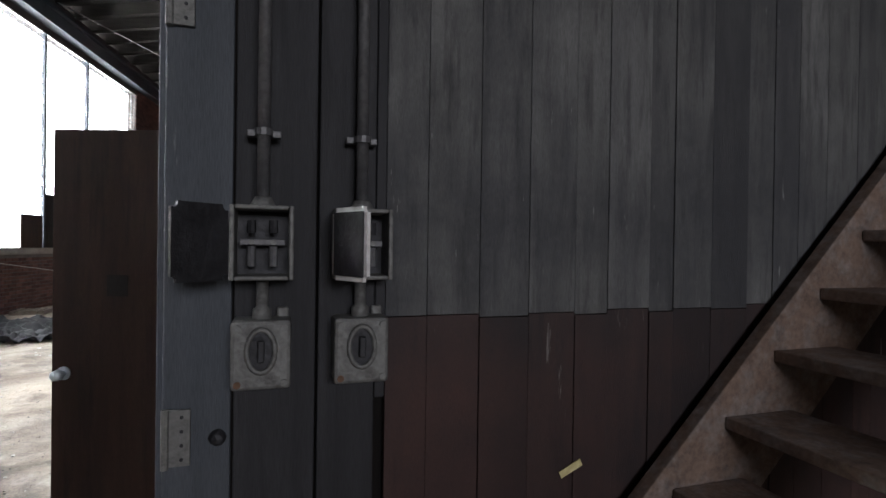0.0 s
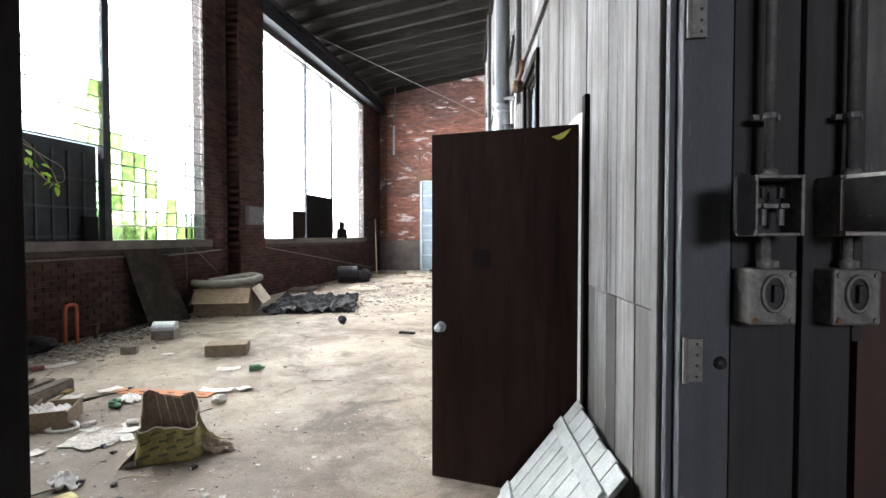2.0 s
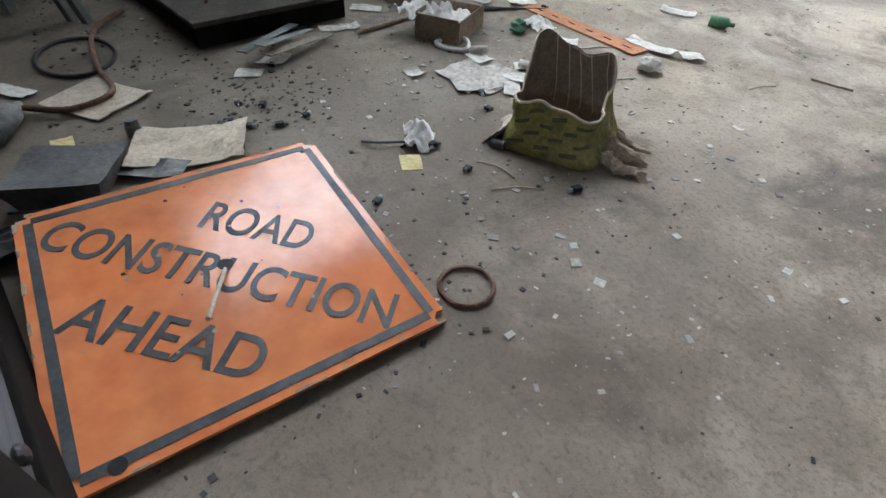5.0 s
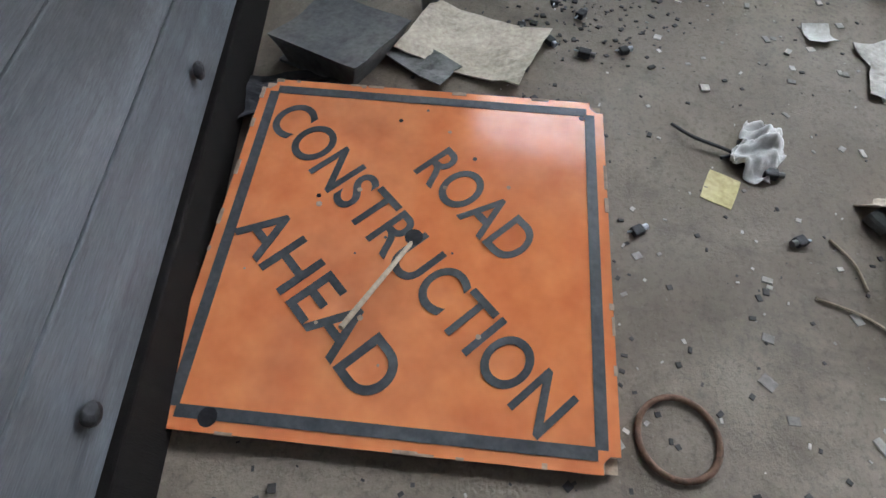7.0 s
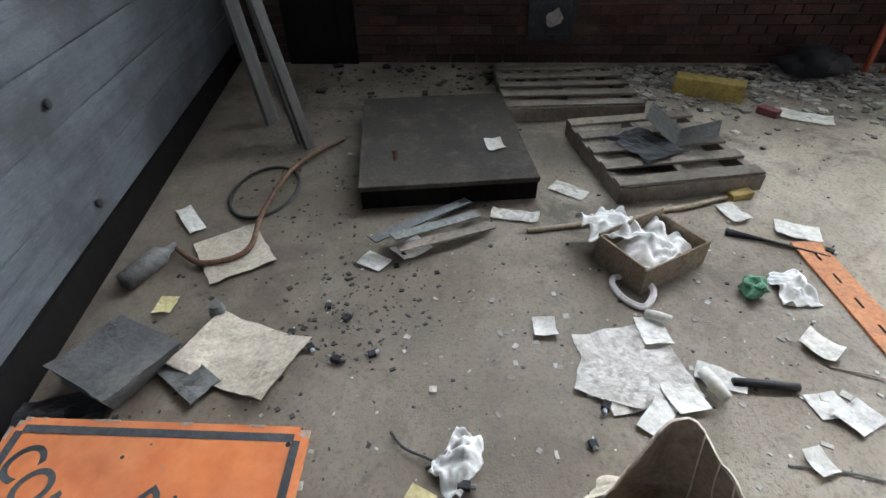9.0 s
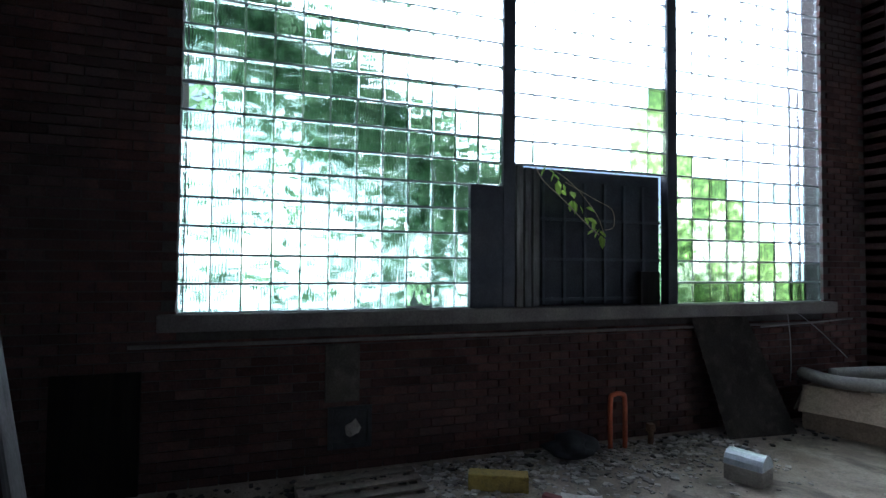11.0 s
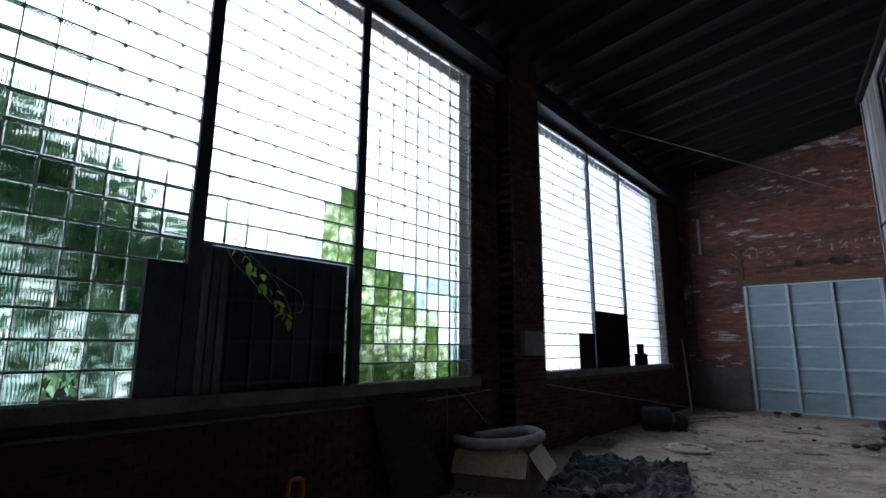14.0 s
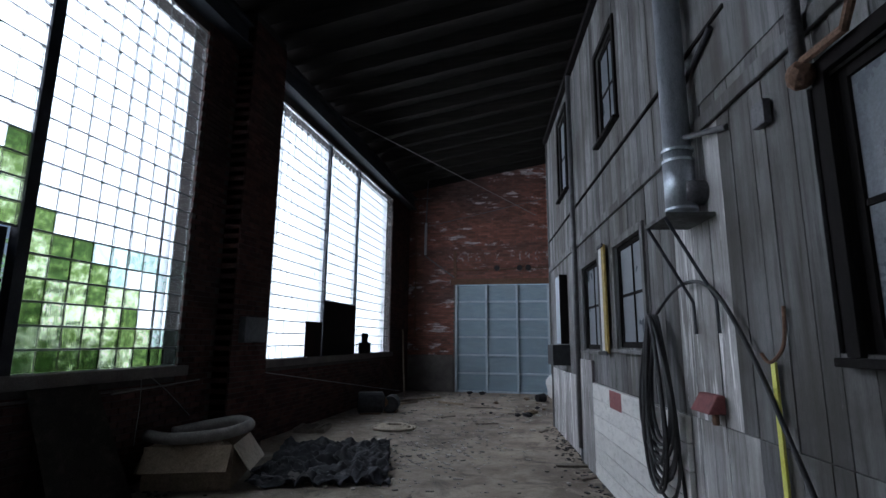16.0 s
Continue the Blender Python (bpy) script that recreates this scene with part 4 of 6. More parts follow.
tx = solid("wall_lettering", "faded white painted words on brick", "lettering", letters("SAFETY FIRST", 0.42, 0.003, 1.5), text_white_m, kind="structure", m=pose(-2.55, Y1 - 0.008, 4.72, 90, 0, 0))

# ---- things in the entrance room ----
rnd = random.Random(21)


def rounded_plate(w, h, d, r=0.012):
    bm = B(-w / 2, 0, 0, w / 2, d, h)
    bmesh.ops.bevel(bm, geom=[e for e in bm.edges if abs((e.verts[0].co - e.verts[1].co).y) > d * 0.5], offset=r, segments=3, affect="EDGES")
    return bm


def fuse_box(u, swing, label):
    f = thing("fuse_box", label, "fuse box", MB @ pose(u, -0.03, 1.475), group="wall electrics")
    part("back", rounded_plate(0.125, 0.155, 0.006), iron_m, f, m=pose(0, -0.006, 0))
    for a in ((-0.0625, -0.095, 0, -0.053, -0.007, 0.155), (0.053, -0.095, 0, 0.0625, -0.007, 0.155), (-0.0525, -0.095, 0, 0.0525, -0.007, 0.009), (-0.0525, -0.095, 0.146, 0.0525, -0.007, 0.155)):
        part("side", B(*a), iron_m, f, bevel=0.003)
    part("liner", B(-0.052, -0.012, 0.01, 0.052, -0.008, 0.145), iron_dark_m, f)
    for i in range(2):
        for j in range(2):
            part("fuse", T([(-0.022 + i * 0.044, -0.06, 0.028 + j * 0.07), (-0.022 + i * 0.044, -0.06, 0.07 + j * 0.055)], 0.009, 8), iron_dark_m if j else conduit_m, f)
    part("bus_bar", B(-0.045, -0.062, 0.072, 0.045, -0.045, 0.085), conduit_m, f, bevel=0.002)
    for i in range(2):
        part("terminal", T([(-0.022 + i * 0.044, -0.06, 0.0785), (-0.022 + i * 0.044, -0.07, 0.0785)], 0.006, 8), iron_m, f)
    lid = part("lid", rounded_plate(0.118, 0.15, 0.008), iron_m, f, "cast lid hanging open", m=pose(-0.0625, -0.1, 0.002, 0, 0, swing) @ pose(-0.06, 0, 0))
    part("lid_rim", B(-0.05, 0.0085, 0.01, 0.05, 0.012, 0.14), iron_dark_m, lid)
    part("spout", T([(0, -0.045, 0.15), (0, -0.045, 0.175)], [0.03, 0.018], 12), iron_m, f, smooth=True)
    pipe = thing("conduit", "grey painted steel conduit rising up the wall", "conduit", MB @ pose(u, -0.075, 1.65), group="wall electrics")
    part("pipe", T([(0, 0, 0), (0, 0, 2.0)], 0.0135, 12), conduit_m, pipe, smooth=True)
    part("clip", T([(0, 0, 0.13), (0, 0, 0.145)], 0.019, 12), conduit_m, pipe)
    part("strap", B(-0.035, 0.01, 0.13, 0.035, 0.03, 0.145), conduit_m, pipe, bevel=0.002)
    return f


fuse_box(0.125, 42, "open cast-iron fuse box with dark fuses")
fuse_box(0.335, 118, "cast-iron fuse box with its pale lid half shut")
bpy.data.objects["lid"].data.materials[0] = iron_dark_m
bpy.data.objects["lid.001"].data = bpy.data.objects["lid.001"].data.copy()
bpy.data.objects["lid.001"].data.materials[0] = trim_white_m


def switch_box(u):
    f = thing("switch_box", "grey cast-iron rotary switch box below a fuse box", "switch", MB @ pose(u, -0.02, 1.245), group="wall switches")
    bm = B(-0.06, -0.085, 0, 0.06, 0.0, 0.145)
    part("body", bm, iron_m, f, bevel=0.008)
    ring = [(0.033 * math.cos(a) * (0.85), -0.088, 0.082 + 0.045 * math.sin(a)) for a in [k * math.tau / 20 for k in range(20)]]
    part("bezel", T(ring, 0.006, 6, True), iron_m, f, smooth=True)
    bm = bmesh.new()
    vs_ = [bm.verts.new((p[0], -0.0862, p[2])) for p in ring]
    bm.faces.new(vs_)
    part("recess", bm, iron_dark_m, f)
    part("lever", B(-0.007, -0.1, 0.06, 0.007, -0.0865, 0.105), iron_dark_m, f, bevel=0.003)
    for x in (-0.046, 0.046):
        for z_ in (0.014, 0.13):
            part("screw", T([(x, -0.084, z_), (x, -0.09, z_)], 0.0075, 8), rust_m if z_ < 0.1 and x < 0 else iron_m, f)
    part("neck", T([(0, -0.045, 0.14), (0, -0.045, 0.165), (0, -0.045, 0.17), (0, -0.045, 0.235)], [0.02, 0.02, 0.013, 0.013], 12), iron_m, f, smooth=True)
    part("lug", B(0.03, -0.02, 0.14, 0.055, 0.0, 0.165), iron_m, f, bevel=0.005)


switch_box(0.125)
switch_box(0.335)

st = thing("staircase", "steep brown open-tread timber staircase along the wall", "staircase", MB @ pose(-0.04, 0, -0.01), kind="structure")
for vv in (-0.09, -1.0):
    bm = bmesh.new()
    for v_ in box(bm, 0, vv, -0.02, 4.2, vv + 0.045, 0.295):
        x = v_.co.x
        v_.co = Vector((0.35 + x * 0.707 - (v_.co.z) * 0.707 + 0.16, v_.co.y, x * 0.707 + v_.co.z * 0.707 - 0.16))
    part("stringer", bm, tread_m, st, "dusty stringer board", bevel=0.003)
for k in range(14):
    part("tread", B(0.509 + k * 0.182, -0.954, 0.139 + k * 0.182, 0.76 + k * 0.182, -0.092, 0.174 + k * 0.182), tread_m, st, bevel=0.004)

# leaning grey panel by the door, near the white jamb
pan = thing("grey_panel", "grey chipped tongue-and-groove panel leaning on the wall", "panel", MB)
P0, P1 = Vector((-0.52, 0, 0.02)), Vector((-0.06, 0, 0.6))
sl = math.degrees(math.atan2(P1.z - P0.z, P1.x - P0.x))
ln = (P1 - P0).length
for q in range(7):
    part("board", B(0.0, 0.44 + q * 0.12, -0.022 + rnd.random() * 0.005, ln - 0.03 * rnd.random(), 0.553 + q * 0.12, 0.0), grey_paint_m, pan, m=pose(P0.x, 0, P0.z, 0, -sl, 0), bevel=0.003)
for q in range(2):
    part("batten", B(0.1 + q * 0.45, 0.46, 0.001, 0.17 + q * 0.45, 1.26, 0.02), grey_paint_m, pan, m=pose(P0.x, 0, P0.z, 0, -sl, 0), bevel=0.003)

# ---- the road sign ----
TT, RR, BB = Vector((-2.24, 5.568, 0.096)), Vector((-1.326, 5.555, 0.016)), Vector((-1.33, 4.628, 0.02))
LL = TT + BB - RR
xd = (RR - LL).normalized()
nd = (RR - LL).cross(TT - BB).normalized()
SM = Matrix((( *xd, 0), (*nd.cross(xd), 0), (*nd, 0), (0, 0, 0, 1))).transposed()
SM.translation = (TT + BB) / 2 + nd * 0.012
sign = thing("road_sign", "orange diamond roadworks sign with black border lying on the floor", "sign", SM)
H = 0.468
bm = B(-H, -H, -0.012, H, H, 0.0, m=pose(0, 0, 0, 0, 0, 45))
bmesh.ops.bevel(bm, geom=[e for e in bm.edges if abs((e.verts[0].co - e.verts[1].co).z) > 0.01], offset=0.035, segments=3, affect="EDGES")
part("plate", bm, orange_m, sign)
part("plywood_back", B(-H + 0.004, -H + 0.004, -0.02, H - 0.004, H - 0.004, -0.0125, m=pose(0, 0, 0, 0, 0, 45)), ply_edge_m, sign)
for k in range(4):
    part("border", B(-H + 0.045, H - 0.05, 0.0005, H - 0.045, H - 0.024, 0.0016, m=pose(0, 0, 0, 0, 0, 45 + 90 * k)), sign_black_m, sign)


def fitted(text, w, h, x, y):
    me = letters(text, 0.2, 0.0008)
    xs, ys_ = [v.co.x for v in me.vertices], [v.co.y for v in me.vertices]
    sx, sy = w / (max(xs) - min(xs)), h / (max(ys_) - min(ys_))
    cx, cy = (max(xs) + min(xs)) / 2, (max(ys_) + min(ys_)) / 2
    for v in me.vertices:
        v.co = Vector(((v.co.x - cx) * sx + x, (v.co.y - cy) * sy + y, v.co.z + 0.0012))
    tagged(part("lettering", me, sign_black_m, sign), kind="stuff")


fitted("ROAD", 0.345, 0.122, 0.02, 0.185)
fitted("CONSTRUCTION", 1.04, 0.122, -0.01, -0.02)
fitted("AHEAD", 0.53, 0.122, -0.025, -0.25)
for x, y, r in ((0.0, 0.01, 0.022), (0.06, -0.56, 0.02), (-0.3, 0.2, 0.006), (-0.08, 0.27, 0.006), (-0.24, -0.1, 0.006), (0.0, 0.58, 0.008)):
    part("hole", T([(x, y, 0.0018), (x, y, 0.0022)], r, 12), iron_dark_m, sign)
for k in range(16):
    rr0 = random.Random(300 + k)
    x, y = rr0.uniform(-0.3, 0.3), rr0.uniform(-0.42, 0.3)
    part("scuff", T([(x, y, 0.0019), (x, y, 0.0021)], rr0.uniform(0.003, 0.009), 7), ply_edge_m if k % 3 else sign_black_m, sign)
for k in range(26):
    rr0 = random.Random(400 + k)
    q_, e_ = rr0.uniform(-0.46, 0.46), k % 4
    part("chipped_edge", B(q_, H - 0.007 * rr0.random() - 0.004, -0.001, q_ + rr0.uniform(0.01, 0.05), H + 0.0015, 0.0015, m=pose(0, 0, 0, 0, 0, 45 + 90 * e_)), ply_edge_m, sign)
part("peg", T([(0, 0.01, -0.01), (0.127, -0.255, 0.14)], 0.006, 8), stick_m, sign, "pale stick poking through the hole")


# ---- things on the floor of the hall ----
def put(x, y, rz=0, z=0.0, rx=0, ry=0):
    return pose(x, y, z, rx, ry, rz)


# torn paper sack: squarish plan, low crumpled front, tall stiff back
def sack_point(a, f, off):
    c, s = math.cos(a), math.sin(a)
    e = (abs(c) ** 5 + abs(s) ** 5) ** -0.2
    back, left = max(0.0, s), max(0.0, -c)
    top = 0.205 + 0.13 * min(1.0, 2.0 * back) + 0.05 * back * left + 0.014 * math.sin(3 * a + 0.5) + 0.008 * math.sin(9 * a)
    top -= 0.07 * max(0.0, 1 - abs(a - 0.35) / 0.4)
    fold = 0.1 * noise.noise(Vector((c * 2.2, s * 2.2, f * 2.5 + 5))) * (0.5 + f) + 0.035 * noise.noise(Vector((c * 7, s * 7, f * 9)))
    bulge = 0.22 * math.exp(-((f - 0.16) / 0.2) ** 2) * (0.35 + 0.65 * max(0.0, c))
    n_ = 1 + fold + bulge
    return Vector((c * e * (0.185 - 0.012 * f - off) * n_ + 0.03 * math.sin(3 * f + 1) * back, s * e * (0.165 - 0.01 * f - off) * n_ + 0.03 * f * back, 0.004 + off * 0.6 + f * (top + off)))


sack = thing("paper_sack", "torn open olive-yellow paper sack standing on the floor", "sack", put(-1.9, 6.52, 29))
TURN_N, RISE_N = 72, 16
for name, mt, off, lab in (("outer_paper", bag_m, 0.0, ""), ("inner_paper", card_m, 0.009, "brown corrugated inner layer")):
    bm = bmesh.new()
    rings = [[bm.verts.new(sack_point((k + 0.5) * math.tau / TURN_N - math.pi, j / RISE_N, off)) for k in range(TURN_N)] for j in range(RISE_N + 1)]
    for q, w in zip(rings, rings[1:]):
        for k in range(TURN_N):
            bm.faces.new((q[k], q[(k + 1) % TURN_N], w[(k + 1) % TURN_N], w[k]))
    bm.faces.new(rings[0])
    part(name, bm, mt, sack, lab, smooth=True)
rim = [sack_point((k + 0.5) * math.tau / TURN_N - math.pi, 1.0, 0.0045) for k in range(TURN_N)]
part("torn_rim", T(rim, 0.0055, 6, True), card_pale_m, sack, "pale torn paper rim", smooth=True)
for row in range(4):
    for col_ in range(3):
        a0, f0 = -2.3 + 0.52 * col_ + 0.24 * (row % 2), 0.2 + 0.21 * row
        bm, g = bmesh.new(), []
        for jj in range(3):
            g.append([bm.verts.new(sack_point(a0 + 0.3 * ii / 5, f0 + 0.075 * jj / 2 + 0.012 * ii, -0.003)) for ii in range(6)])
        for q, w in zip(g, g[1:]):
            for ii in range(5):
                bm.faces.new((q[ii], q[ii + 1], w[ii + 1], w[ii]))
        part("printed_mark", bm, bag_print_m, sack, "faded dark printed mark")
for k in range(5):
    side = [sack_point(0.9 + 0.3 * k, f_ / 8, 0.013) for f_ in range(2, 9)]
    part("crease", T(side, 0.0022, 4), card_pale_m, sack)
for k, (x, y, w, h, a, mt) in enumerate(((-0.06, -0.04, 0.15, 0.12, 20, card_pale_m), (-0.02, -0.07, 0.1, 0.08, 75, paper_m), (0.05, 0.0, 0.12, 0.09, 40, card_m))):
    solid("paper", "torn paper scrap lying inside the sack", "paper", sheet(w, h, 6, 5, 0.02, 0.01, 90 + k), mt, put(-1.9, 6.52, 29) @ pose(x, y, 0.03 + 0.012 * k, 0, 0, a), group="scraps in the sack")
solid("sack_flap", "crumpled torn-off side of the paper sack", "paper", sheet(0.16, 0.3, 14, 18, 0.05, 0.03, 95, 0.003, 7), card_pale_m, put(-1.9, 6.52, 29) @ pose(-0.235, -0.02, 0.0, 0, -38, 0))
solid("sack_flap", "crumpled dark torn side of the paper sack", "paper", sheet(0.2, 0.28, 16, 18, 0.07, 0.03, 96, 0.003, 8), card_m, put(-1.9, 6.52, 29) @ pose(0.285, 0.02, 0.0, 0, 22, 0))
solid("socket", "short steel pipe socket lying by the sack", "fitting", T([(-0.025, 0, 0.022), (0.03, 0, 0.022)], [0.022, 0.019], 14), iron_m, put(-1.985, 6.27, 30))

ring = [(0.082 * math.cos(k * math.tau / 28), 0.082 * math.sin(k * math.tau / 28), 0.007) for k in range(28)]
solid("iron_ring", "small rusty iron ring lying on the floor", "ring", T(ring, 0.007, 6, True), rust_m, put(-1.405, 5.69), smooth=True)

# black platform
pf = thing("platform", "low black box platform with a dusty top", "platform", put(-4.215, 5.88, 7.6))
part("top", B(-0.575, -0.475, 0.105, 0.575, 0.475, 0.135), plat_m, pf, bevel=0.006)
for a in ((0.53, -0.465, 0, 0.57, 0.465, 0.104), (-0.57, -0.465, 0, -0.53, 0.465, 0.104), (-0.529, 0.425, 0, 0.529, 0.465, 0.104), (-0.529, -0.465, 0, 0.529, -0.425, 0.104)):
    part("side", B(*a), black_wood_m, pf, bevel=0.003)
part("bolt", T([(0.3, -0.28, 0.135), (0.3, -0.28, 0.195)], 0.012, 8), rust_m, pf)


def pallet(m, lx, ly, label):
    p = thing("pallet", label, "pallet", m, group="pallets")
    for q in range(3):
        y = -ly / 2 + q * (ly - 0.045) / 2
        part("bearer", B(-lx / 2, y, 0.0, lx / 2, y + 0.045, 0.09), pallet_m, p, bevel=0.003)
    n = 5
    for q in range(n):
        x = -lx / 2 + q * (lx - 0.1) / (n - 1)
        part("slat", B(x, -ly / 2, 0.091, x + 0.09, ly / 2, 0.108), pallet_m, p, bevel=0.003)
    part("end_board", B(lx / 2 - 0.02, -ly / 2, 0.0, lx / 2, ly / 2, 0.0905), pallet_m, p)


pallet(put(-4.15, 7.16, 11), 0.83, 0.82, "weathered wooden pallet beside the black platform")
pallet(put(-5.1, 6.75, 4), 0.8, 0.95, "dark weathered pallet against the brick wall")

# bent sheet on the pallet
bm = bmesh.new()
vs_ = [bm.verts.new(p) for p in ((-0.2, -0.13, 0.14), (-0.2, 0.13, 0.14), (0, -0.13, 0.0), (0, 0.13, 0.0), (0.2, -0.13, 0.1), (0.2, 0.13, 0.1))]
bm.faces.new((vs_[0], vs_[2], vs_[3], vs_[1]))
bm.faces.new((vs_[2], vs_[4], vs_[5], vs_[3]))
bmesh.ops.solidify(bm, geom=list(bm.faces), thickness=0.006)
solid("metal_sheet", "bent grey sheet lying on a pallet", "sheet", bm, iron_m, put(-4.22, 7.3, 65, 0.112))
solid("black_rag", "black rag lying across the pallet slats", "rag", sheet(0.35, 0.3, 8, 8, 0.05, 0, 31), tarp_m, put(-4.12, 7.08, 30, 0.11))

# cardboard tray with rags
tr = thing("cardboard_tray", "dirty cardboard tray full of white rags", "box", put(-3.2, 6.87, -58))
for a in ((-0.2, -0.14, 0, 0.2, -0.13, 0.15), (-0.2, 0.13, 0, 0.2, 0.14, 0.13), (-0.2, -0.129, 0, -0.19, 0.129, 0.12), (0.19, -0.129, 0, 0.2, 0.129, 0.14), (-0.189, -0.129, 0, 0.189, 0.129, 0.008)):
    part("side", B(*a), card_m, tr, bevel=0.002)
solid("rag", "crumpled white rags in the cardboard tray", "rag", rag(0.36, 0.26, 0.12, 7), cloth_m, put(-3.22, 6.88, -58, 0.02), smooth=True)
solid("rag", "white rag hanging over the tray end", "rag", rag(0.2, 0.24, 0.09, 17), cloth_m, put(-3.33, 6.7, 10, 0.09), smooth=True)
bm = T(smooth_path([(-0.1, 0, 0.01), (-0.06, 0.09, 0.02), (0.04, 0.1, 0.03), (0.1, 0.02, 0.015), (0.03, -0.03, 0.01), (-0.06, -0.03, 0.01), (-0.1, 0, 0.01)]), 0.014, 6)
solid("strap", "dirty white webbing strap beside the tray", "strap", bm, cloth_m, put(-2.98, 6.72, 20))

# long handle behind the tray
solid("tool_handle", "pale wooden tool handle on the floor", "handle", T([(-3.4, 6.34, 0.014), (-3.52, 6.9, 0.016), (-3.72, 7.42, 0.014)], [0.013, 0.012, 0.015], 8), stick_m)
solid("axe_head", "small yellow tool head on a handle", "tool", B(-0.03, -0.07, 0, 0.03, 0.07, 0.035), yellow_m, put(-3.75, 7.5, 20), bevel=0.006)

# orange strip with rods
stp = thing("orange_strip", "orange perforated strip lying on the floor", "strip", put(-2.87, 7.66, 2))
part("strip", B(-0.48, -0.07, 0, 0.48, 0.07, 0.012), terra_m, stp, bevel=0.002)
for q in range(6):
    part("slot", B(-0.4 + q * 0.15, -0.01, 0.0122, -0.34 + q * 0.15, 0.0, 0.014), black_wood_m, stp)
solid("rod", "thin dark rod with a pale wrapped grip", "rod", T([(-3.42, 7.3, 0.012), (-3.36, 7.45, 0.012), (-3.24, 7.7, 0.008)], [0.02, 0.008, 0.006], 8), iron_dark_m)

# papers
PAP = ((-2.6, 6.66, 0.36, 0.34, 14), (-2.52, 6.56, 0.24, 0.17, 70), (-2.76, 6.77, 0.14, 0.11, 5), (-2.38, 6.68, 0.15, 0.08, -40), (-2.46, 6.79, 0.13, 0.12, 15),
       (-2.774, 6.354, 0.1, 0.09, 2), (-2.55, 6.95, 0.17, 0.08, 65), (-3.435, 7.65, 0.2, 0.13, 70), (-2.42, 7.8, 0.3, 0.1, 10), (-2.2, 7.9, 0.13, 0.12, 50),
       (-2.78, 8.55, 0.24, 0.14, 25), (-4.74, 8.35, 0.32, 0.16, 65), (-3.78, 6.6, 0.2, 0.1, 55), (-3.58, 7.4, 0.16, 0.1, 15), (-2.7, 7.37, 0.13, 0.1, 40),
       (-2.45, 7.27, 0.12, 0.1, 100), (-2.4, 7.34, 0.13, 0.1, 120), (-2.24, 7.13, 0.09, 0.07, 15), (-3.46, 4.63, 0.25, 0.08, 40), (-4.05, 6.2, 0.14, 0.1, 12),
       (-3.54, 6.29, 0.24, 0.09, 80), (-3.16, 5.62, 0.13, 0.1, 60), (-1.55, 7.35, 0.05, 0.03, 4), (-3.25, 5.78, 0.16, 0.12, 130), (-3.9, 9.0, 0.14, 0.1, 20))
for k, (x, y, w, h, a) in enumerate(PAP):
    solid("paper", "crumpled dirty white paper on the floor" if k != 19 else "crumpled paper scrap on the black platform", "paper",
          sheet(w, h, 12, 10, 0.018, 0.012 * (k % 3), k), dusty_paper_m if k < 2 or k == 20 else paper_m, put(x, y, a, 0.137 if k == 19 else 0.001 + 0.003 * (k % 5)), group="scattered papers")
for k, (x, y, l, r, a, mt, lab) in enumerate(((-2.82, 6.8, 0.1, 0.02, 70, paper_m, "small rolled white paper on the papers"), (-2.5, 6.9, 0.12, 0.024, 20, paper_m, "small rolled white paper on the papers"), (-2.52, 7.09, 0.22, 0.017, 86, cable_m, "black rubber grip lying by the papers"))):
    solid("roll" if k < 2 else "rubber_grip", lab, "roll" if k < 2 else "grip", T([(-l / 2, 0, r), (0, 0, r * 1.05), (l / 2, 0, r)], [r * 0.9, r, r * 0.85], 12), mt, put(x, y, a, 0.014 if k < 2 else 0.0), smooth=True)
for k, (x, y, l, a) in enumerate(((-1.71, 6.15, 0.2, 62), (-2.2, 7.2, 0.34, 80), (-2.56, 7.5, 0.3, 70), (-1.86, 6.17, 0.15, 20), (-1.75, 7.9, 0.18, 75))):
    solid("twig", "thin dry twig on the floor", "twig", T(smooth_path([(-l / 2, 0, 0.005), (0, 0.012, 0.007), (l / 2, -0.004, 0.005)]), 0.0035, 5), stick_m if k != 1 else iron_m, put(x, y, a), group="twigs")
solid("paper", "yellowed folded paper by a rag", "paper", sheet(0.11, 0.085, 5, 4, 0.008, 0, 77), yellow_paper_m, put(-2.07, 5.9, -25), group="scattered papers")
solid("rag", "crumpled white tissue rag on the floor", "rag", rag(0.13, 0.19, 0.07, 3), cloth_m, put(-2.2, 6.02, 60), smooth=True)
solid("rag", "crumpled white rag beside a green can", "rag", rag(0.2, 0.14, 0.06, 12), cloth_m, put(-3.02, 7.42), smooth=True)
solid("can", "crushed green can on the floor", "can", lump(0.05, 13, 0.7, 0.8, 3), green_m, put(-3.0, 7.25))
solid("bottle", "green and white bottle lying on the floor", "bottle", T([(-0.07, 0, 0.035), (0.04, 0, 0.035), (0.06, 0, 0.03), (0.09, 0, 0.03)], [0.035, 0.035, 0.014, 0.014], 12), green_m, put(-2.45, 8.55, 30), smooth=True)
solid("rag", "small white crumpled packet on the floor", "packet", lump(0.06, 15, 0.6, 0.6, 3), paper_m, put(-2.2, 7.52))

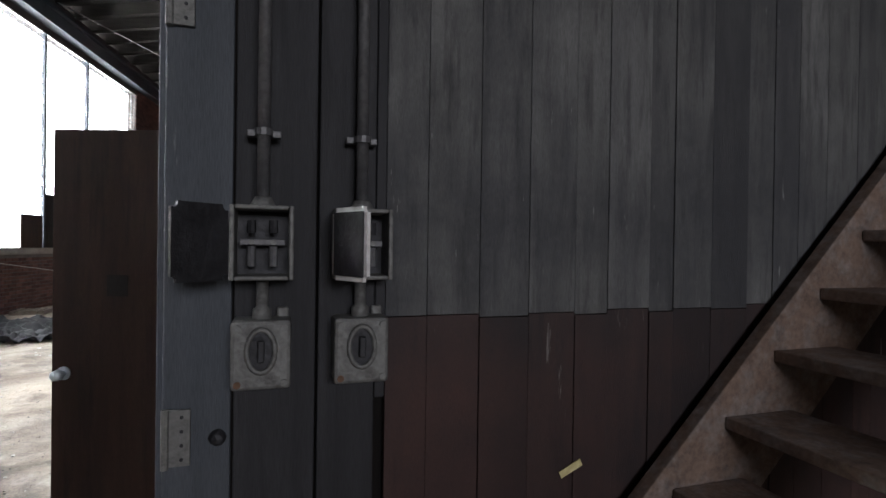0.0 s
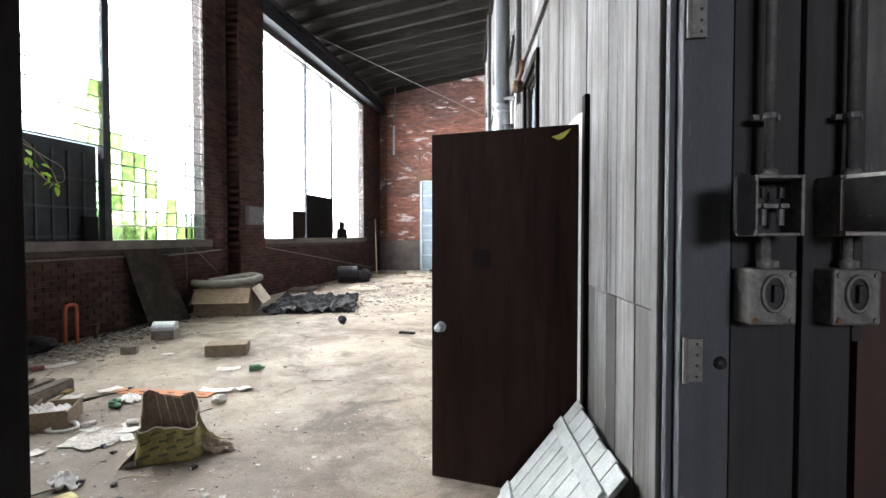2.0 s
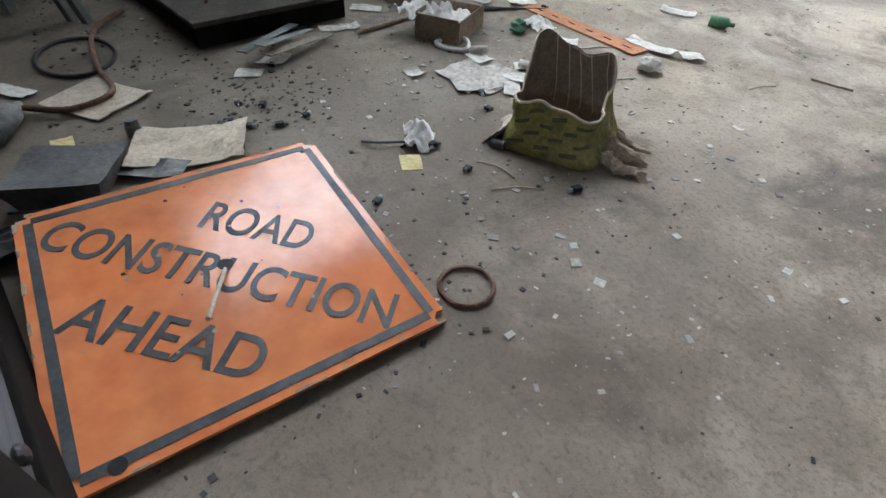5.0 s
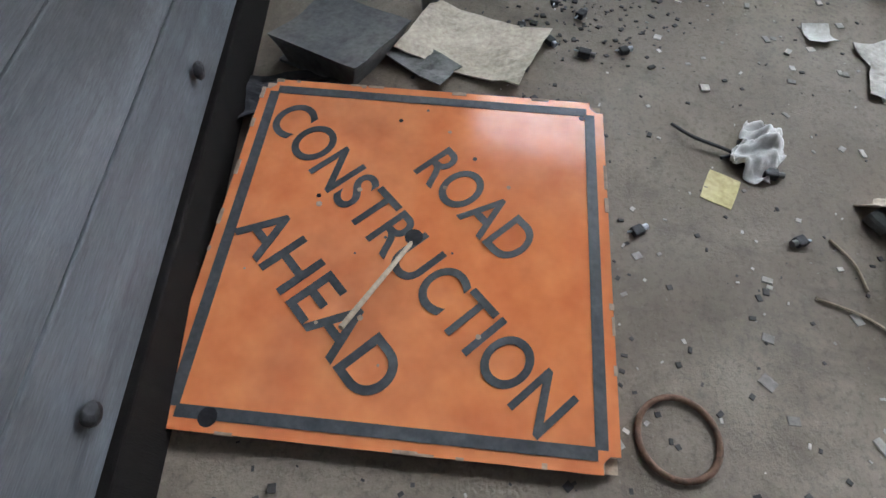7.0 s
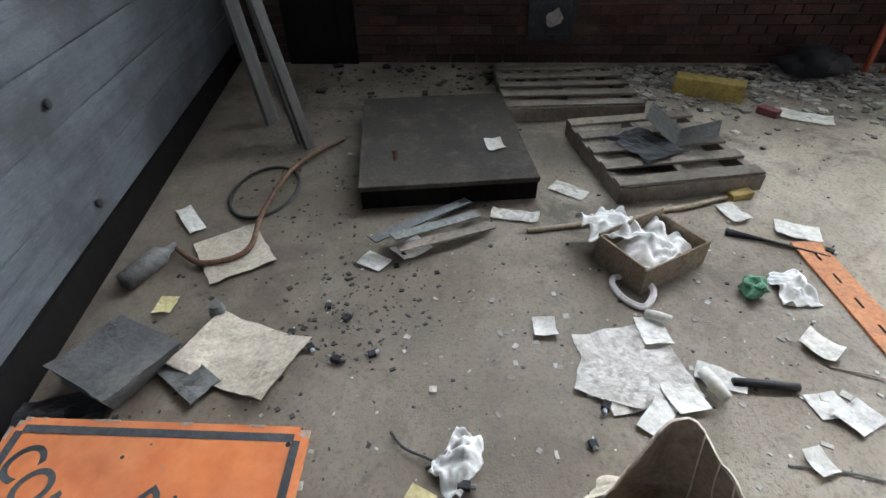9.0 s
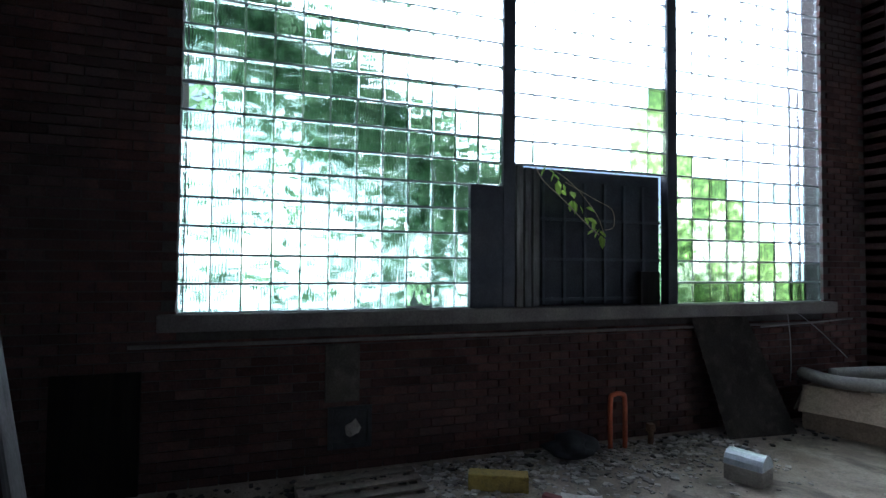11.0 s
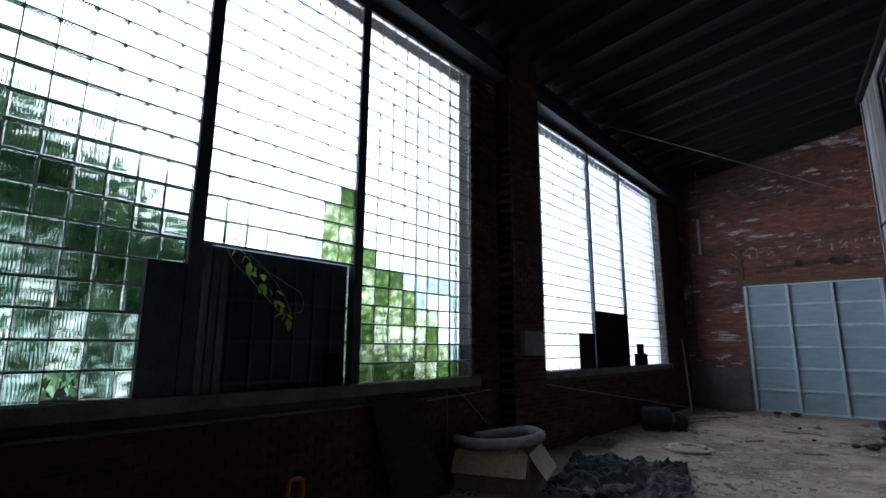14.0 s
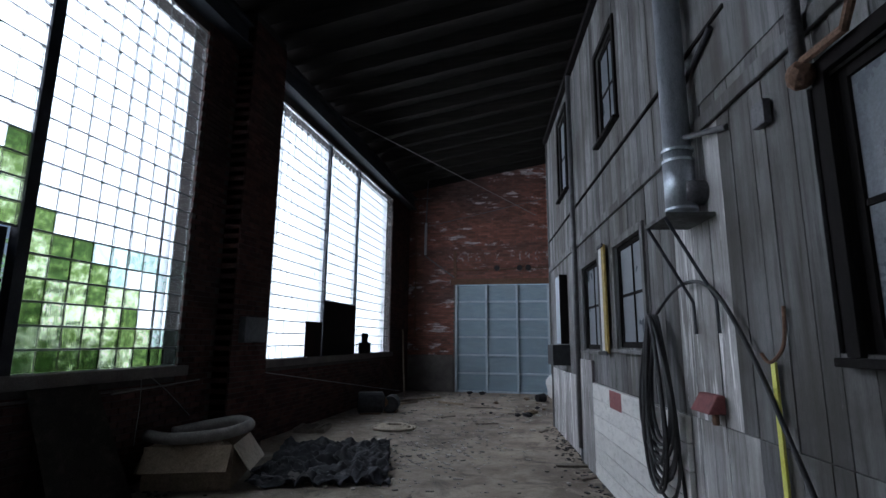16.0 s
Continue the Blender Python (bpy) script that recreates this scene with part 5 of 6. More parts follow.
# folded cardboard and grey tray by the sign
solid("cardboard", "flattened pale cardboard piece under the sign edge", "cardboard", sheet(0.42, 0.3, 10, 8, 0.02, 0.04, 41, 0.005), card_pale_m, put(-2.6, 5.2, 70, 0.002))
solid("cardboard", "silver-edged carton flap beside the sign", "cardboard", sheet(0.34, 0.12, 8, 4, 0.02, 0.03, 42, 0.004), iron_m, put(-2.52, 5.0, 55, 0.012))
solid("cardboard", "torn cardboard sheet beneath a hose", "cardboard", sheet(0.34, 0.3, 8, 8, 0.015, 0.01, 43, 0.005), card_pale_m, put(-3.2, 4.95, 35, 0.002))
tray = thing("plastic_tray", "upturned dark grey tray beside the sign", "tray", put(-2.53, 4.765, -24))
bm = B(-0.15, -0.135, 0.0, 0.15, 0.19, 0.1)
bmesh.ops.subdivide_edges(bm, edges=list(bm.edges), cuts=5, use_grid_fill=True)
for v_ in bm.verts:
    up = v_.co.z / 0.1
    v_.co.x *= 1 - 0.12 * (1 - up)
    v_.co.y *= 1 - 0.25 * (1 - up)
    v_.co.z *= 1.0 + 0.9 * v_.co.x + 0.12 * noise.noise(v_.co * 7) * up
    v_.co += Vector((noise.noise(v_.co * 9), noise.noise(v_.co * 9 + Vector((4, 0, 0))), 0)) * 0.012
part("shell", bm, hose_dark_m, tray, bevel=0.0)
part("rim", B(-0.155, -0.14, 0.0, 0.135, 0.14, 0.012), conduit_m, tray, bevel=0.004)
solid("black_rag", "black crumpled plastic against the base rail", "plastic", sheet(0.2, 0.36, 14, 18, 0.05, 0.02, 97, 0.003, 8), tarp_m, put(-2.3, 4.64, 20))

# hose loop, rod, bottle by the board wall
loop = [(-3.74 + 0.26 * math.cos(k * math.tau / 30), 4.93 + 0.175 * math.sin(k * math.tau / 30), 0.012) for k in range(30)]
solid("hose_loop", "thin dark hose lying in a loop", "hose", T(loop, 0.01, 6, True), cable_m, smooth=True)
solid("hose", "brown hose bent over a cardboard sheet", "hose", T(smooth_path([(-4.35, 5.25, 0.02), (-3.95, 5.05, 0.05), (-3.5, 5.0, 0.04), (-3.2, 5.02, 0.03), (-3.1, 4.85, 0.03), (-3.2, 4.68, 0.03)]), 0.013, 8), rust_m, smooth=True)
solid("bottle", "dusty plastic bottle against the board wall", "bottle", T([(-0.14, 0, 0.045), (0.06, 0, 0.045), (0.1, 0, 0.04), (0.15, 0, 0.04)], [0.045, 0.045, 0.018, 0.016], 12), iron_m, put(-3.08, 4.62, 160), smooth=True)
solid("jar", "small pale jar standing on the floor", "jar", T([(0, 0, 0), (0, 0, 0.05), (0, 0, 0.055), (0, 0, 0.075)], [0.032, 0.032, 0.026, 0.026], 12), iron_m, put(-2.8, 5.035))
solid("paper", "crumpled yellow paper on the floor", "paper", sheet(0.1, 0.08, 6, 5, 0.03, 0, 51), yellow_paper_m, put(-2.86, 4.78))

# broken strips by the platform
for k, (x, y, l, a, tilt, mt) in enumerate(((-3.42, 5.83, 0.62, 135, 6, conduit_m), (-3.36, 5.9, 0.5, 128, 9, iron_m), (-3.3, 5.95, 0.5, 118, 4, pallet_m))):
    solid("metal_strip", "bent metal strip leaning on the platform", "strip", B(-l / 2, -0.028, 0, l / 2, 0.028, 0.006), mt, put(x, y, a, 0.03 + l / 2 * math.sin(radians(tilt)), 0, tilt), group="scrap strips")
for k, (x, y) in enumerate(((-2.72, 5.355), (-2.645, 5.45), (-2.59, 5.56), (-2.62, 5.69), (-2.8, 5.56), (-2.867, 5.47), (-3.2, 5.75), (-1.59, 6.34), (-1.914, 6.065), (-2.42, 6.52), (-2.28, 6.45), (-3.28, 7.72), (-2.13, 6.04), (-1.907, 5.66))):
    g = thing("plug", "small dark electrical fitting on the floor", "fitting", put(x, y, 37 * k), group="small fittings")
    w_ = 0.7 + 0.3 * ((k * 7) % 5) / 4
    part("body", B(-0.02 * w_, -0.014, 0, 0.02 * w_, 0.014, 0.024 * w_), iron_dark_m, g, bevel=0.004)
    part("cap", T([(0.019 * w_, 0, 0.012), (0.036 * w_, 0, 0.012)], 0.009, 8), galv_m if k % 2 else iron_m, g)
    part("pin", T([(-0.02 * w_, 0.004, 0.012), (-0.034 * w_, 0.007, 0.01)], 0.003, 6), galv_m, g)
solid("wire", "short dark wire with a plug end", "wire", T(smooth_path([(-2.3, 5.8, 0.008), (-2.24, 5.85, 0.02), (-2.2, 5.95, 0.012), (-2.18, 5.92, 0.008)]), 0.005, 6), cable_m)

# blocks and boxes in the middle of the hall
solid("carton", "low brown cardboard carton on the floor", "carton", B(-0.24, -0.15, 0, 0.24, 0.15, 0.14), card_m, put(-3.22, 9.22, 22), bevel=0.008)
cb = thing("concrete_block", "grey concrete block with a white lid on top", "block", put(-4.66, 9.92, 20))
part("block", B(-0.15, -0.12, 0, 0.15, 0.12, 0.13), stone_m, cb, bevel=0.008)
bm = T([(-0.15, 0, 0.131), (0.15, 0, 0.131)], 0.115, 16)
for v_ in bm.verts:
    v_.co.z = max(v_.co.z, 0.131)
part("lid", bm, galv_m, cb, "white metal cover", smooth=False)
solid("brick_lump", "broken grey block on the floor", "block", B(-0.09, -0.06, 0, 0.09, 0.06, 0.1), stone_m, put(-4.42, 9.0, 25), bevel=0.012)
solid("yellow_box", "long dirty yellow box against the debris", "box", B(-0.24, -0.07, 0, 0.24, 0.07, 0.13), yellow_m, put(-5.13, 7.82, 65), bevel=0.008)
solid("red_tin", "small red tin among papers", "tin", B(-0.07, -0.035, 0, 0.07, 0.035, 0.05), red_m, put(-4.8, 8.12, 40), bevel=0.006)
solid("black_bag", "black bin bag slumped against the wall", "bag", lump(0.22, 19, 0.45, 0.7, 3), tarp_m, put(-5.55, 8.75), smooth=True)
solid("wedge", "small dark wooden wedge on the floor", "wedge", B(-0.12, -0.04, 0, 0.12, 0.04, 0.03, m=pose(0, 0, 0.0, 0, 0, 0)), black_wood_m, put(-1.33, 10.85, -10), bevel=0.004)
solid("lump", "small dark iron fitting on the open floor", "fitting", lump(0.07, 23, 1.0, 0.5, 2), iron_dark_m, put(-2.58, 11.45))
solid("stick", "thin stick on the open floor", "stick", T([(-1.68, 8.27, 0.006), (-1.48, 8.33, 0.006)], 0.006, 6), stick_m)
for k, (x, y, l, a) in enumerate(((-0.25, 10.45, 0.5, -25), (-0.05, 10.35, 0.4, 10), (-0.35, 9.75, 0.16, 15), (0.1, 9.6, 0.3, 60), (-0.5, 14.2, 0.6, 12), (-0.35, 13.6, 0.4, 40))):
    solid("plank", "broken grey plank by the timber wall", "plank", B(-l / 2, -0.045, 0, l / 2, 0.045, 0.03), pallet_m, put(x, y, a), bevel=0.004, group="broken planks")

# leaning black sheet
bm = bmesh.new()
vs_ = [bm.verts.new(p) for p in ((-5.5, 10.62, 0.0), (-5.42, 11.5, 0.0), (-5.82, 11.25, 1.24), (-5.82, 10.45, 1.24))]
bm.faces.new(vs_)
bmesh.ops.solidify(bm, geom=list(bm.faces), thickness=0.015)
solid("black_sheet", "large black board leaning against the brick wall", "board", bm, plat_m)

# big carton with hose
cx = thing("large_carton", "large crushed cardboard box with flaps folded out", "box", put(-5.2, 12.3, 20))
for a in ((-0.5, -0.46, 0.03, 0.5, -0.448, 0.5), (-0.5, 0.448, 0.03, 0.5, 0.46, 0.5), (-0.5, -0.447, 0.03, -0.488, 0.447, 0.48), (0.488, -0.447, 0.03, 0.5, 0.447, 0.5), (-0.487, -0.447, 0.0, 0.487, 0.447, 0.03)):
    part("side", B(*a), card_m, cx, bevel=0.002)
part("flap", B(-0.48, 0, -0.006, 0.48, 0.32, 0.006), card_m, cx, m=pose(0, -0.455, 0.5, -128, 0, 0))
part("flap", B(-0.44, 0, -0.006, 0.44, 0.36, 0.006), card_pale_m, cx, m=pose(0.495, 0, 0.5, -125, 0, 90))
part("flap", B(-0.42, 0, -0.006, 0.42, 0.3, 0.006), card_m, cx, m=pose(-0.49, 0, 0.48, -110, 0, -90))
part("filling", rag(0.9, 0.8, 0.2, 5), card_m, cx, m=pose(0, 0, 0.26))
solid("flex_hose", "thick grey flexible hose coiled on the box", "hose", T(smooth_path([(-5.45, 12.1, 0.6), (-5.0, 12.0, 0.6), (-4.6, 12.3, 0.62), (-4.5, 12.75, 0.66), (-4.8, 12.95, 0.68), (-5.1, 12.7, 0.64), (-5.3, 12.35, 0.6)]), 0.07, 12), hose_grey_m, pose(-0.2, -0.2, -0.01), smooth=True)

# tarp, rope, motors and debris further on
solid("tarp", "crumpled black tarpaulin spread on the floor", "tarp", sheet(1.7, 2.6, 70, 100, 0.2, 0, 61, 0.004, 4.2), tarp_m, put(-4.0, 13.6, 18), smooth=True)
pts = [(-3.95 + (0.42 - 0.004 * k) * math.cos(k * 0.5) + 0.04 * math.sin(k * 1.7), 16.5 + (0.38 - 0.004 * k) * math.sin(k * 0.5), 0.03 + 0.0012 * k) for k in range(60)]
solid("rope_coil", "pale rope lying in a loose coil", "rope", T(pts, 0.026, 6), card_pale_m, smooth=True)
pallet(put(-5.45, 16.0, 12) @ Matrix.Scale(0.75, 4), 0.8, 0.9, "small dark crate slats by the wall")
for k, (x, y, r, a) in enumerate(((-5.15, 18.5, 0.26, 20), (-4.75, 18.9, 0.2, 100))):
    mo = thing("motor", "old dark electric motor lying on the floor", "motor", put(x, y, a), group="old motors")
    part("body", T([(-0.32, 0, r), (-0.28, 0, r), (0.28, 0, r), (0.34, 0, r)], [r * 0.7, r, r, r * 0.6], 18), iron_dark_m, mo)
    part("end_cap", T([(0.34, 0, r), (0.42, 0, r)], [r * 0.5, r * 0.3], 14), rust_m, mo)
    part("foot", B(-0.25, -r * 0.8, 0, 0.25, r * 0.8, 0.03), rust_m, mo, bevel=0.005)
solid("stick", "long pale pole leaning in the corner", "pole", T([(-5.3, 22.0, 0.02), (-5.8, 23.4, 2.1)], 0.025, 8), stick_m)
for k, (a, b) in enumerate((((-5.5, 20.4), (-4.2, 22.2)), ((-4.0, 21.0), (-3.2, 20.6)), ((-5.2, 19.6), (-4.6, 20.9)))):
    solid("plank", "pale plank lying near the end wall", "plank", T([(*a, 0.03), (*b, 0.03)], 0.035, 4), stick_m, group="broken planks")
solid("sack", "pale sack slumped by the garage door", "sack", lump(0.3, 29, 1.1, 0.4, 3), cloth_m, put(-0.72, 22.9), smooth=True)
solid("dark_bucket", "dark bucket lying by the garage door", "bucket", T([(-0.12, 0, 0.13), (0.14, 0, 0.13)], [0.1, 0.13], 14), iron_dark_m, put(-1.15, 21.9, 40))
for k in range(14):
    x, y = rnd.uniform(-3.6, -0.9), rnd.uniform(18.2, 23.6)
    solid("scrap_piece", "dark scrap lying near the end wall", "scrap", lump(rnd.uniform(0.04, 0.12), 40 + k, 0.5, 0.6, 2), iron_dark_m if k % 2 else card_m, put(x, y, 50 * k), group="far scrap")

solid("plastic_sheet", "torn pale translucent plastic on the tarpaulin edge", "plastic", sheet(0.5, 0.7, 24, 30, 0.16, 0.02, 63, 0.003, 6), hose_grey_m, put(-4.05, 12.75, 30, 0.0))
solid("black_rag", "heaped black plastic beside the large box", "plastic", rag(0.8, 0.9, 0.16, 64), tarp_m, put(-4.3, 12.9, 40))
for k, (x, y, l, a) in enumerate(((-2.2, 17.6, 0.5, 20), (-1.6, 19.2, 0.6, -15), (-3.2, 18.4, 0.4, 50), (-1.0, 17.0, 0.35, 70), (-2.6, 20.2, 0.7, 8))):
    solid("plank", "splintered pale plank near the end wall", "plank", B(-l / 2, -0.03, 0, l / 2, 0.03, 0.025), pallet_m, put(x, y, a), bevel=0.003, group="broken planks")

# orange standpipe
solid("standpipe", "orange-red bent pipe against the brick wall", "pipe", T(smooth_path([(-5.62, 9.25, 0), (-5.62, 9.25, 0.46), (-5.62, 9.29, 0.53), (-5.62, 9.38, 0.53), (-5.62, 9.42, 0.46), (-5.62, 9.42, 0)], 5), 0.024, 10), orange_pipe_m, smooth=True)
solid("valve", "small rusty orange valve stub on the floor", "valve", T([(-5.64, 9.75, 0), (-5.64, 9.75, 0.12), (-5.64, 9.75, 0.13), (-5.64, 9.75, 0.2)], [0.03, 0.03, 0.05, 0.04], 10), rust_m)

# leaning planks in the south-west corner, hatch and panel on the brick
for k, (a, b, w) in enumerate((((-4.26, 5.05, 0), (-4.82, 4.36, 2.75), 0.065), ((-4.33, 4.98, 0), (-4.9, 4.36, 2.7), 0.055), ((-4.62, 4.7, 0), (-4.8, 4.36, 2.45), 0.1))):
    va, vb = Vector(a), Vector(b)
    mm = look(va, vb)
    solid("leaning_plank", "long grey plank leaning into the corner", "plank", B(-w / 2, -0.018, -(vb - va).length, w / 2, 0.018, 0), wood_grey_m, mm, bevel=0.004, group="leaning planks")
solid("leaning_board", "dark board standing against the corner wall", "board", B(WX + 0.03, 4.5, 0, WX + 0.05, 5.1, 0.95), black_wood_m)
ht = thing("wall_hatch", "square dark iron hatch low in the brick wall", "hatch", pose(WX + 0.012, 6.72, 0.2))
for a in ((0, -0.19, 0, 0.03, -0.15, 0.36), (0, 0.15, 0, 0.03, 0.19, 0.36), (0, -0.149, 0, 0.03, 0.149, 0.04), (0, -0.149, 0.32, 0.03, 0.149, 0.36)):
    part("frame", B(*a), iron_dark_m, ht, bevel=0.003)
part("cover", B(0.002, -0.149, 0.041, 0.012, 0.149, 0.319), iron_dark_m, ht)
part("patch", lump(0.07, 33, 0.2, 0.6, 2), stone_m, ht, "pale broken patch", m=pose(0.013, 0.02, 0.17, 0, 90, 0))
solid("wall_plate", "dark raised patch on the brick wall", "plate", B(WX, 6.5, 0.6, WX + 0.025, 6.8, 1.1), plat_m, bevel=0.006)
solid("pier_box", "grey steel box on the window pilaster", "box", B(WX + 0.301, 13.45, 1.7, WX + 0.42, 14.05, 2.1), conduit_m, bevel=0.01)

# vine hanging from the ledge light
vine = thing("vine", "green leafy vine hanging inside the broken window", "vine", pose(WX - 0.04, 8.55, 2.83))
part("stem", T(smooth_path([(0, 0, 0), (0.1, 0.05, -0.18), (0.2, 0.2, -0.36), (0.3, 0.42, -0.62), (0.35, 0.52, -0.72)]), 0.006, 6), stick_m, vine, smooth=True)
part("stem", T(smooth_path([(0, 0.1, 0.02), (0.2, 0.3, -0.2), (0.32, 0.5, -0.5), (0.35, 0.58, -0.72)]), 0.004, 6), stick_m, vine, smooth=True)
part("tendril", T(smooth_path([(0.1, 0.3, -0.18), (0.15, 0.6, -0.34), (0.2, 0.78, -0.45), (0.2, 0.8, -0.62), (0.2, 0.7, -0.66)]), 0.004, 6), stick_m, vine, smooth=True)
for k in range(22):
    f = k / 21
    bm = bmesh.new()
    s = rnd.uniform(0.04, 0.07)
    vs_ = [bm.verts.new((x * s, y * s, z * s)) for x, y, z in ((0, 0, 0), (0.7, 0.5, 0.15), (1.6, 0.35, 0.1), (2.1, 0, -0.1), (1.6, -0.35, 0.1), (0.7, -0.5, 0.15))]
    for i in range(1, 5):
        bm.faces.new((vs_[0], vs_[i], vs_[i + 1]))
    c = Vector((0.0, 0.06, 0.02)).lerp(Vector((0.35, 0.58, -0.74)), f) + Vector((0, rnd.uniform(-0.05, 0.05), rnd.uniform(-0.03, 0.05)))
    part("leaf", bm, leaf_m, vine, m=pose(*c, rnd.uniform(-60, 60), rnd.uniform(20, 90), rnd.uniform(0, 360)))
for k, pts in enumerate(([(WX + 0.02, 11.9, 1.36), (WX + 0.14, 11.8, 1.0), (WX + 0.3, 11.6, 0.7), (WX + 0.25, 11.65, 0.52)], [(WX + 0.02, 11.9, 1.36), (WX + 0.15, 12.2, 1.1), (WX + 0.3, 12.5, 0.75)])):
    solid("wire", "pale loose wire hanging from the window ledge", "wire", T(smooth_path(pts), 0.006, 6), hose_grey_m)
solid("curtain_rod", "thin pale rod fixed under the ledge", "rod", T([(WX + 0.1, 11.4, 1.12), (WX + 0.1, 12.9, 1.18)], 0.01, 6), hose_grey_m)
solid("guy_wire", "long thin wire slanting to the floor", "wire", T([(WX + 0.3, 14.3, 1.2), (-5.0, 20.5, 0.35)], 0.008, 6), hose_grey_m)

# pipes and wires on the end wall and across the hall
pw_ = thing("wall_pipe", "thin bent steel pipe on the end wall", "pipe", pose(0, 0, 0))
part("pipe", T([(-5.15, Y1 - 0.06, 8.0), (-5.22, Y1 - 0.06, 6.0), (-5.22, Y1 - 0.06, 4.8), (-4.15, Y1 - 0.06, 4.0)], 0.022, 8), conduit_m, pw_)
part("sleeve", T([(-5.23, Y1 - 0.06, 4.85), (-5.22, Y1 - 0.06, 6.05)], 0.05, 8), galv_m, pw_)
solid("wall_pipe", "thin brown pipe down the end wall", "pipe", T([(-5.6, Y1 - 0.04, 5.9), (-5.58, Y1 - 0.04, 1.9), (-5.3, Y1 - 0.04, 1.9)], 0.025, 8), rust_m)
solid("stay_wire", "taut wire crossing the hall", "wire", T([(-5.8, 17.5, 7.3), (-1.2, Y1 - 0.02, 6.2)], 0.012, 6), hose_grey_m)
solid("stay_wire", "taut wire crossing the end wall", "wire", T([(-5.2, Y1 - 0.1, 5.9), (-0.8, Y1 - 0.1, 6.8)], 0.012, 6), conduit_m)
solid("wall_channel", "dark steel channel beside the garage door", "channel", B(-0.72, Y1 - 0.1, 0, -0.6, Y1 - 0.02, 7.8), rust_m)

# ---- things on the timber front ----
duct = thing("duct", "dented galvanised round duct rising up the front", "duct", MB @ pose(-0.16, 5.19, 2.63))
part("pipe", T([(0, 0, 0.05), (0, 0, 0.42), (0, 0, 0.425), (0, 0, 3.6)], [0.108, 0.108, 0.097, 0.097], 24), galv_m, duct, smooth=True)
for z_ in (0.06, 0.42, 0.5):
    part("band", T([(0, 0, z_), (0, 0, z_ + 0.02)], 0.112, 24), galv_m, duct)
part("stub", T([(0.0, -0.06, 0.18), (0.14, -0.06, 0.18)], 0.09, 16), conduit_m, duct, smooth=True)
br = thing("duct_shelf", "grey steel bracket shelf under the duct", "bracket", MB @ pose(0, 5.2, 2.6))
part("shelf", B(-0.36, -0.24, 0, -0.03, 0.2, 0.03), wood_grey_m, br, bevel=0.004)
for y in (-0.2, 0.16):
    part("strut", T([(-0.35, y, 0), (-0.05, y + 0.02, -0.55), (-0.045, y + 0.02, -0.78)], 0.013, 6), steel_dark_m, br)
coil = thing("cable_coil", "heavy black cable coil hung on the wall", "cable", MB @ pose(-0.13, 5.98, 1.98))
for k in range(11):
    w_, h_, dx = 0.14 + 0.045 * (k % 4), 1.0 + 0.045 * k, 0.014 * (k % 5)
    lp = [(-dx, 0.03 * math.sin(k) + w_ * 2.0 * math.sin(a) * (0.25 + 0.75 * (1 - math.cos(a)) / 2), -h_ * (1 - math.cos(a)) / 2) for a in [q * math.tau / 26 for q in range(26)]]
    part("loop", T(lp, 0.015, 6, True), cable_m, coil, smooth=True)
solid("cable", "black cable looping from the coil down the wall", "cable", T(smooth_path([(-0.13, 5.98, 1.98), (-0.1, 5.5, 2.18), (-0.09, 5.0, 2.12), (-0.08, 4.6, 1.72), (-0.08, 4.28, 1.25), (-0.07, 4.15, 1.02)]), 0.014, 8), cable_m, MB, smooth=True)
solid("cable", "black cable end hanging to the floor", "cable", T(smooth_path([(-0.1, 5.75, 1.0), (-0.1, 5.66, 0.5), (-0.2, 5.6, 0.05), (-0.5, 5.4, 0.016), (-0.9, 5.5, 0.016)]), 0.013, 8), cable_m, MB, smooth=True)
horn = thing("red_cover", "faded red sheet-metal cover on the wall", "cover", MB @ pose(-0.035, 5.18, 1.3))
bm = B(-0.12, -0.14, 0, 0.0, 0.14, 0.12)
for v_ in bm.verts:
    if v_.co.z > 0.1 and v_.co.x < -0.1:
        v_.co.x += 0.07
part("hood", bm, red_m, horn, bevel=0.008)
part("pipe", T([(-0.05, -0.09, 0), (-0.05, -0.09, -0.07)], 0.022, 10), rust_m, horn)
solid("yellow_strap", "yellow strap hanging down the wall", "strap", B(-0.06, 4.4, 0.02, -0.045, 4.44, 1.66), yellow_tape_m, MB, bevel=0.002)
solid("yellow_strap", "yellow strap lying at the wall foot", "strap", sheet(0.09, 0.55, 4, 12, 0.03, 0, 71), yellow_tape_m, put(-0.06, 8.45, -14))
solid("hook", "rusty iron hook on the wall", "hook", T(smooth_path([(-0.04, 4.3, 1.95), (-0.06, 4.3, 1.75), (-0.1, 4.36, 1.66), (-0.1, 4.44, 1.7)]), 0.01, 6), rust_m, MB)
solid("outlet_box", "square steel outlet box on the wall", "box", B(-0.08, 4.22, 2.94, -0.035, 4.34, 3.08), conduit_m, MB, bevel=0.006)
fp = thing("drain_pipe", "dark iron pipe with an elbow and side arm", "pipe", MB @ pose(-0.1, 3.86, 3.02))
part("riser", T([(0, 0, 0), (0, 0, 2.6)], 0.035, 10), conduit_m, fp, smooth=True)
part("elbow", lump(0.065, 3, 1.1, 0.1, 2), rust_m, fp, m=pose(0, 0, -0.08))
part("arm", T([(0, 0, 0.05), (0, -0.3, 0.04), (0, -0.36, 0.14)], 0.022, 8), rust_m, fp)
solid("lamp_bracket", "short dark bracket arm on the wall", "bracket", T([(-0.04, 4.7, 3.12), (-0.16, 5.2, 3.24)], 0.022, 8), conduit_m, MB)
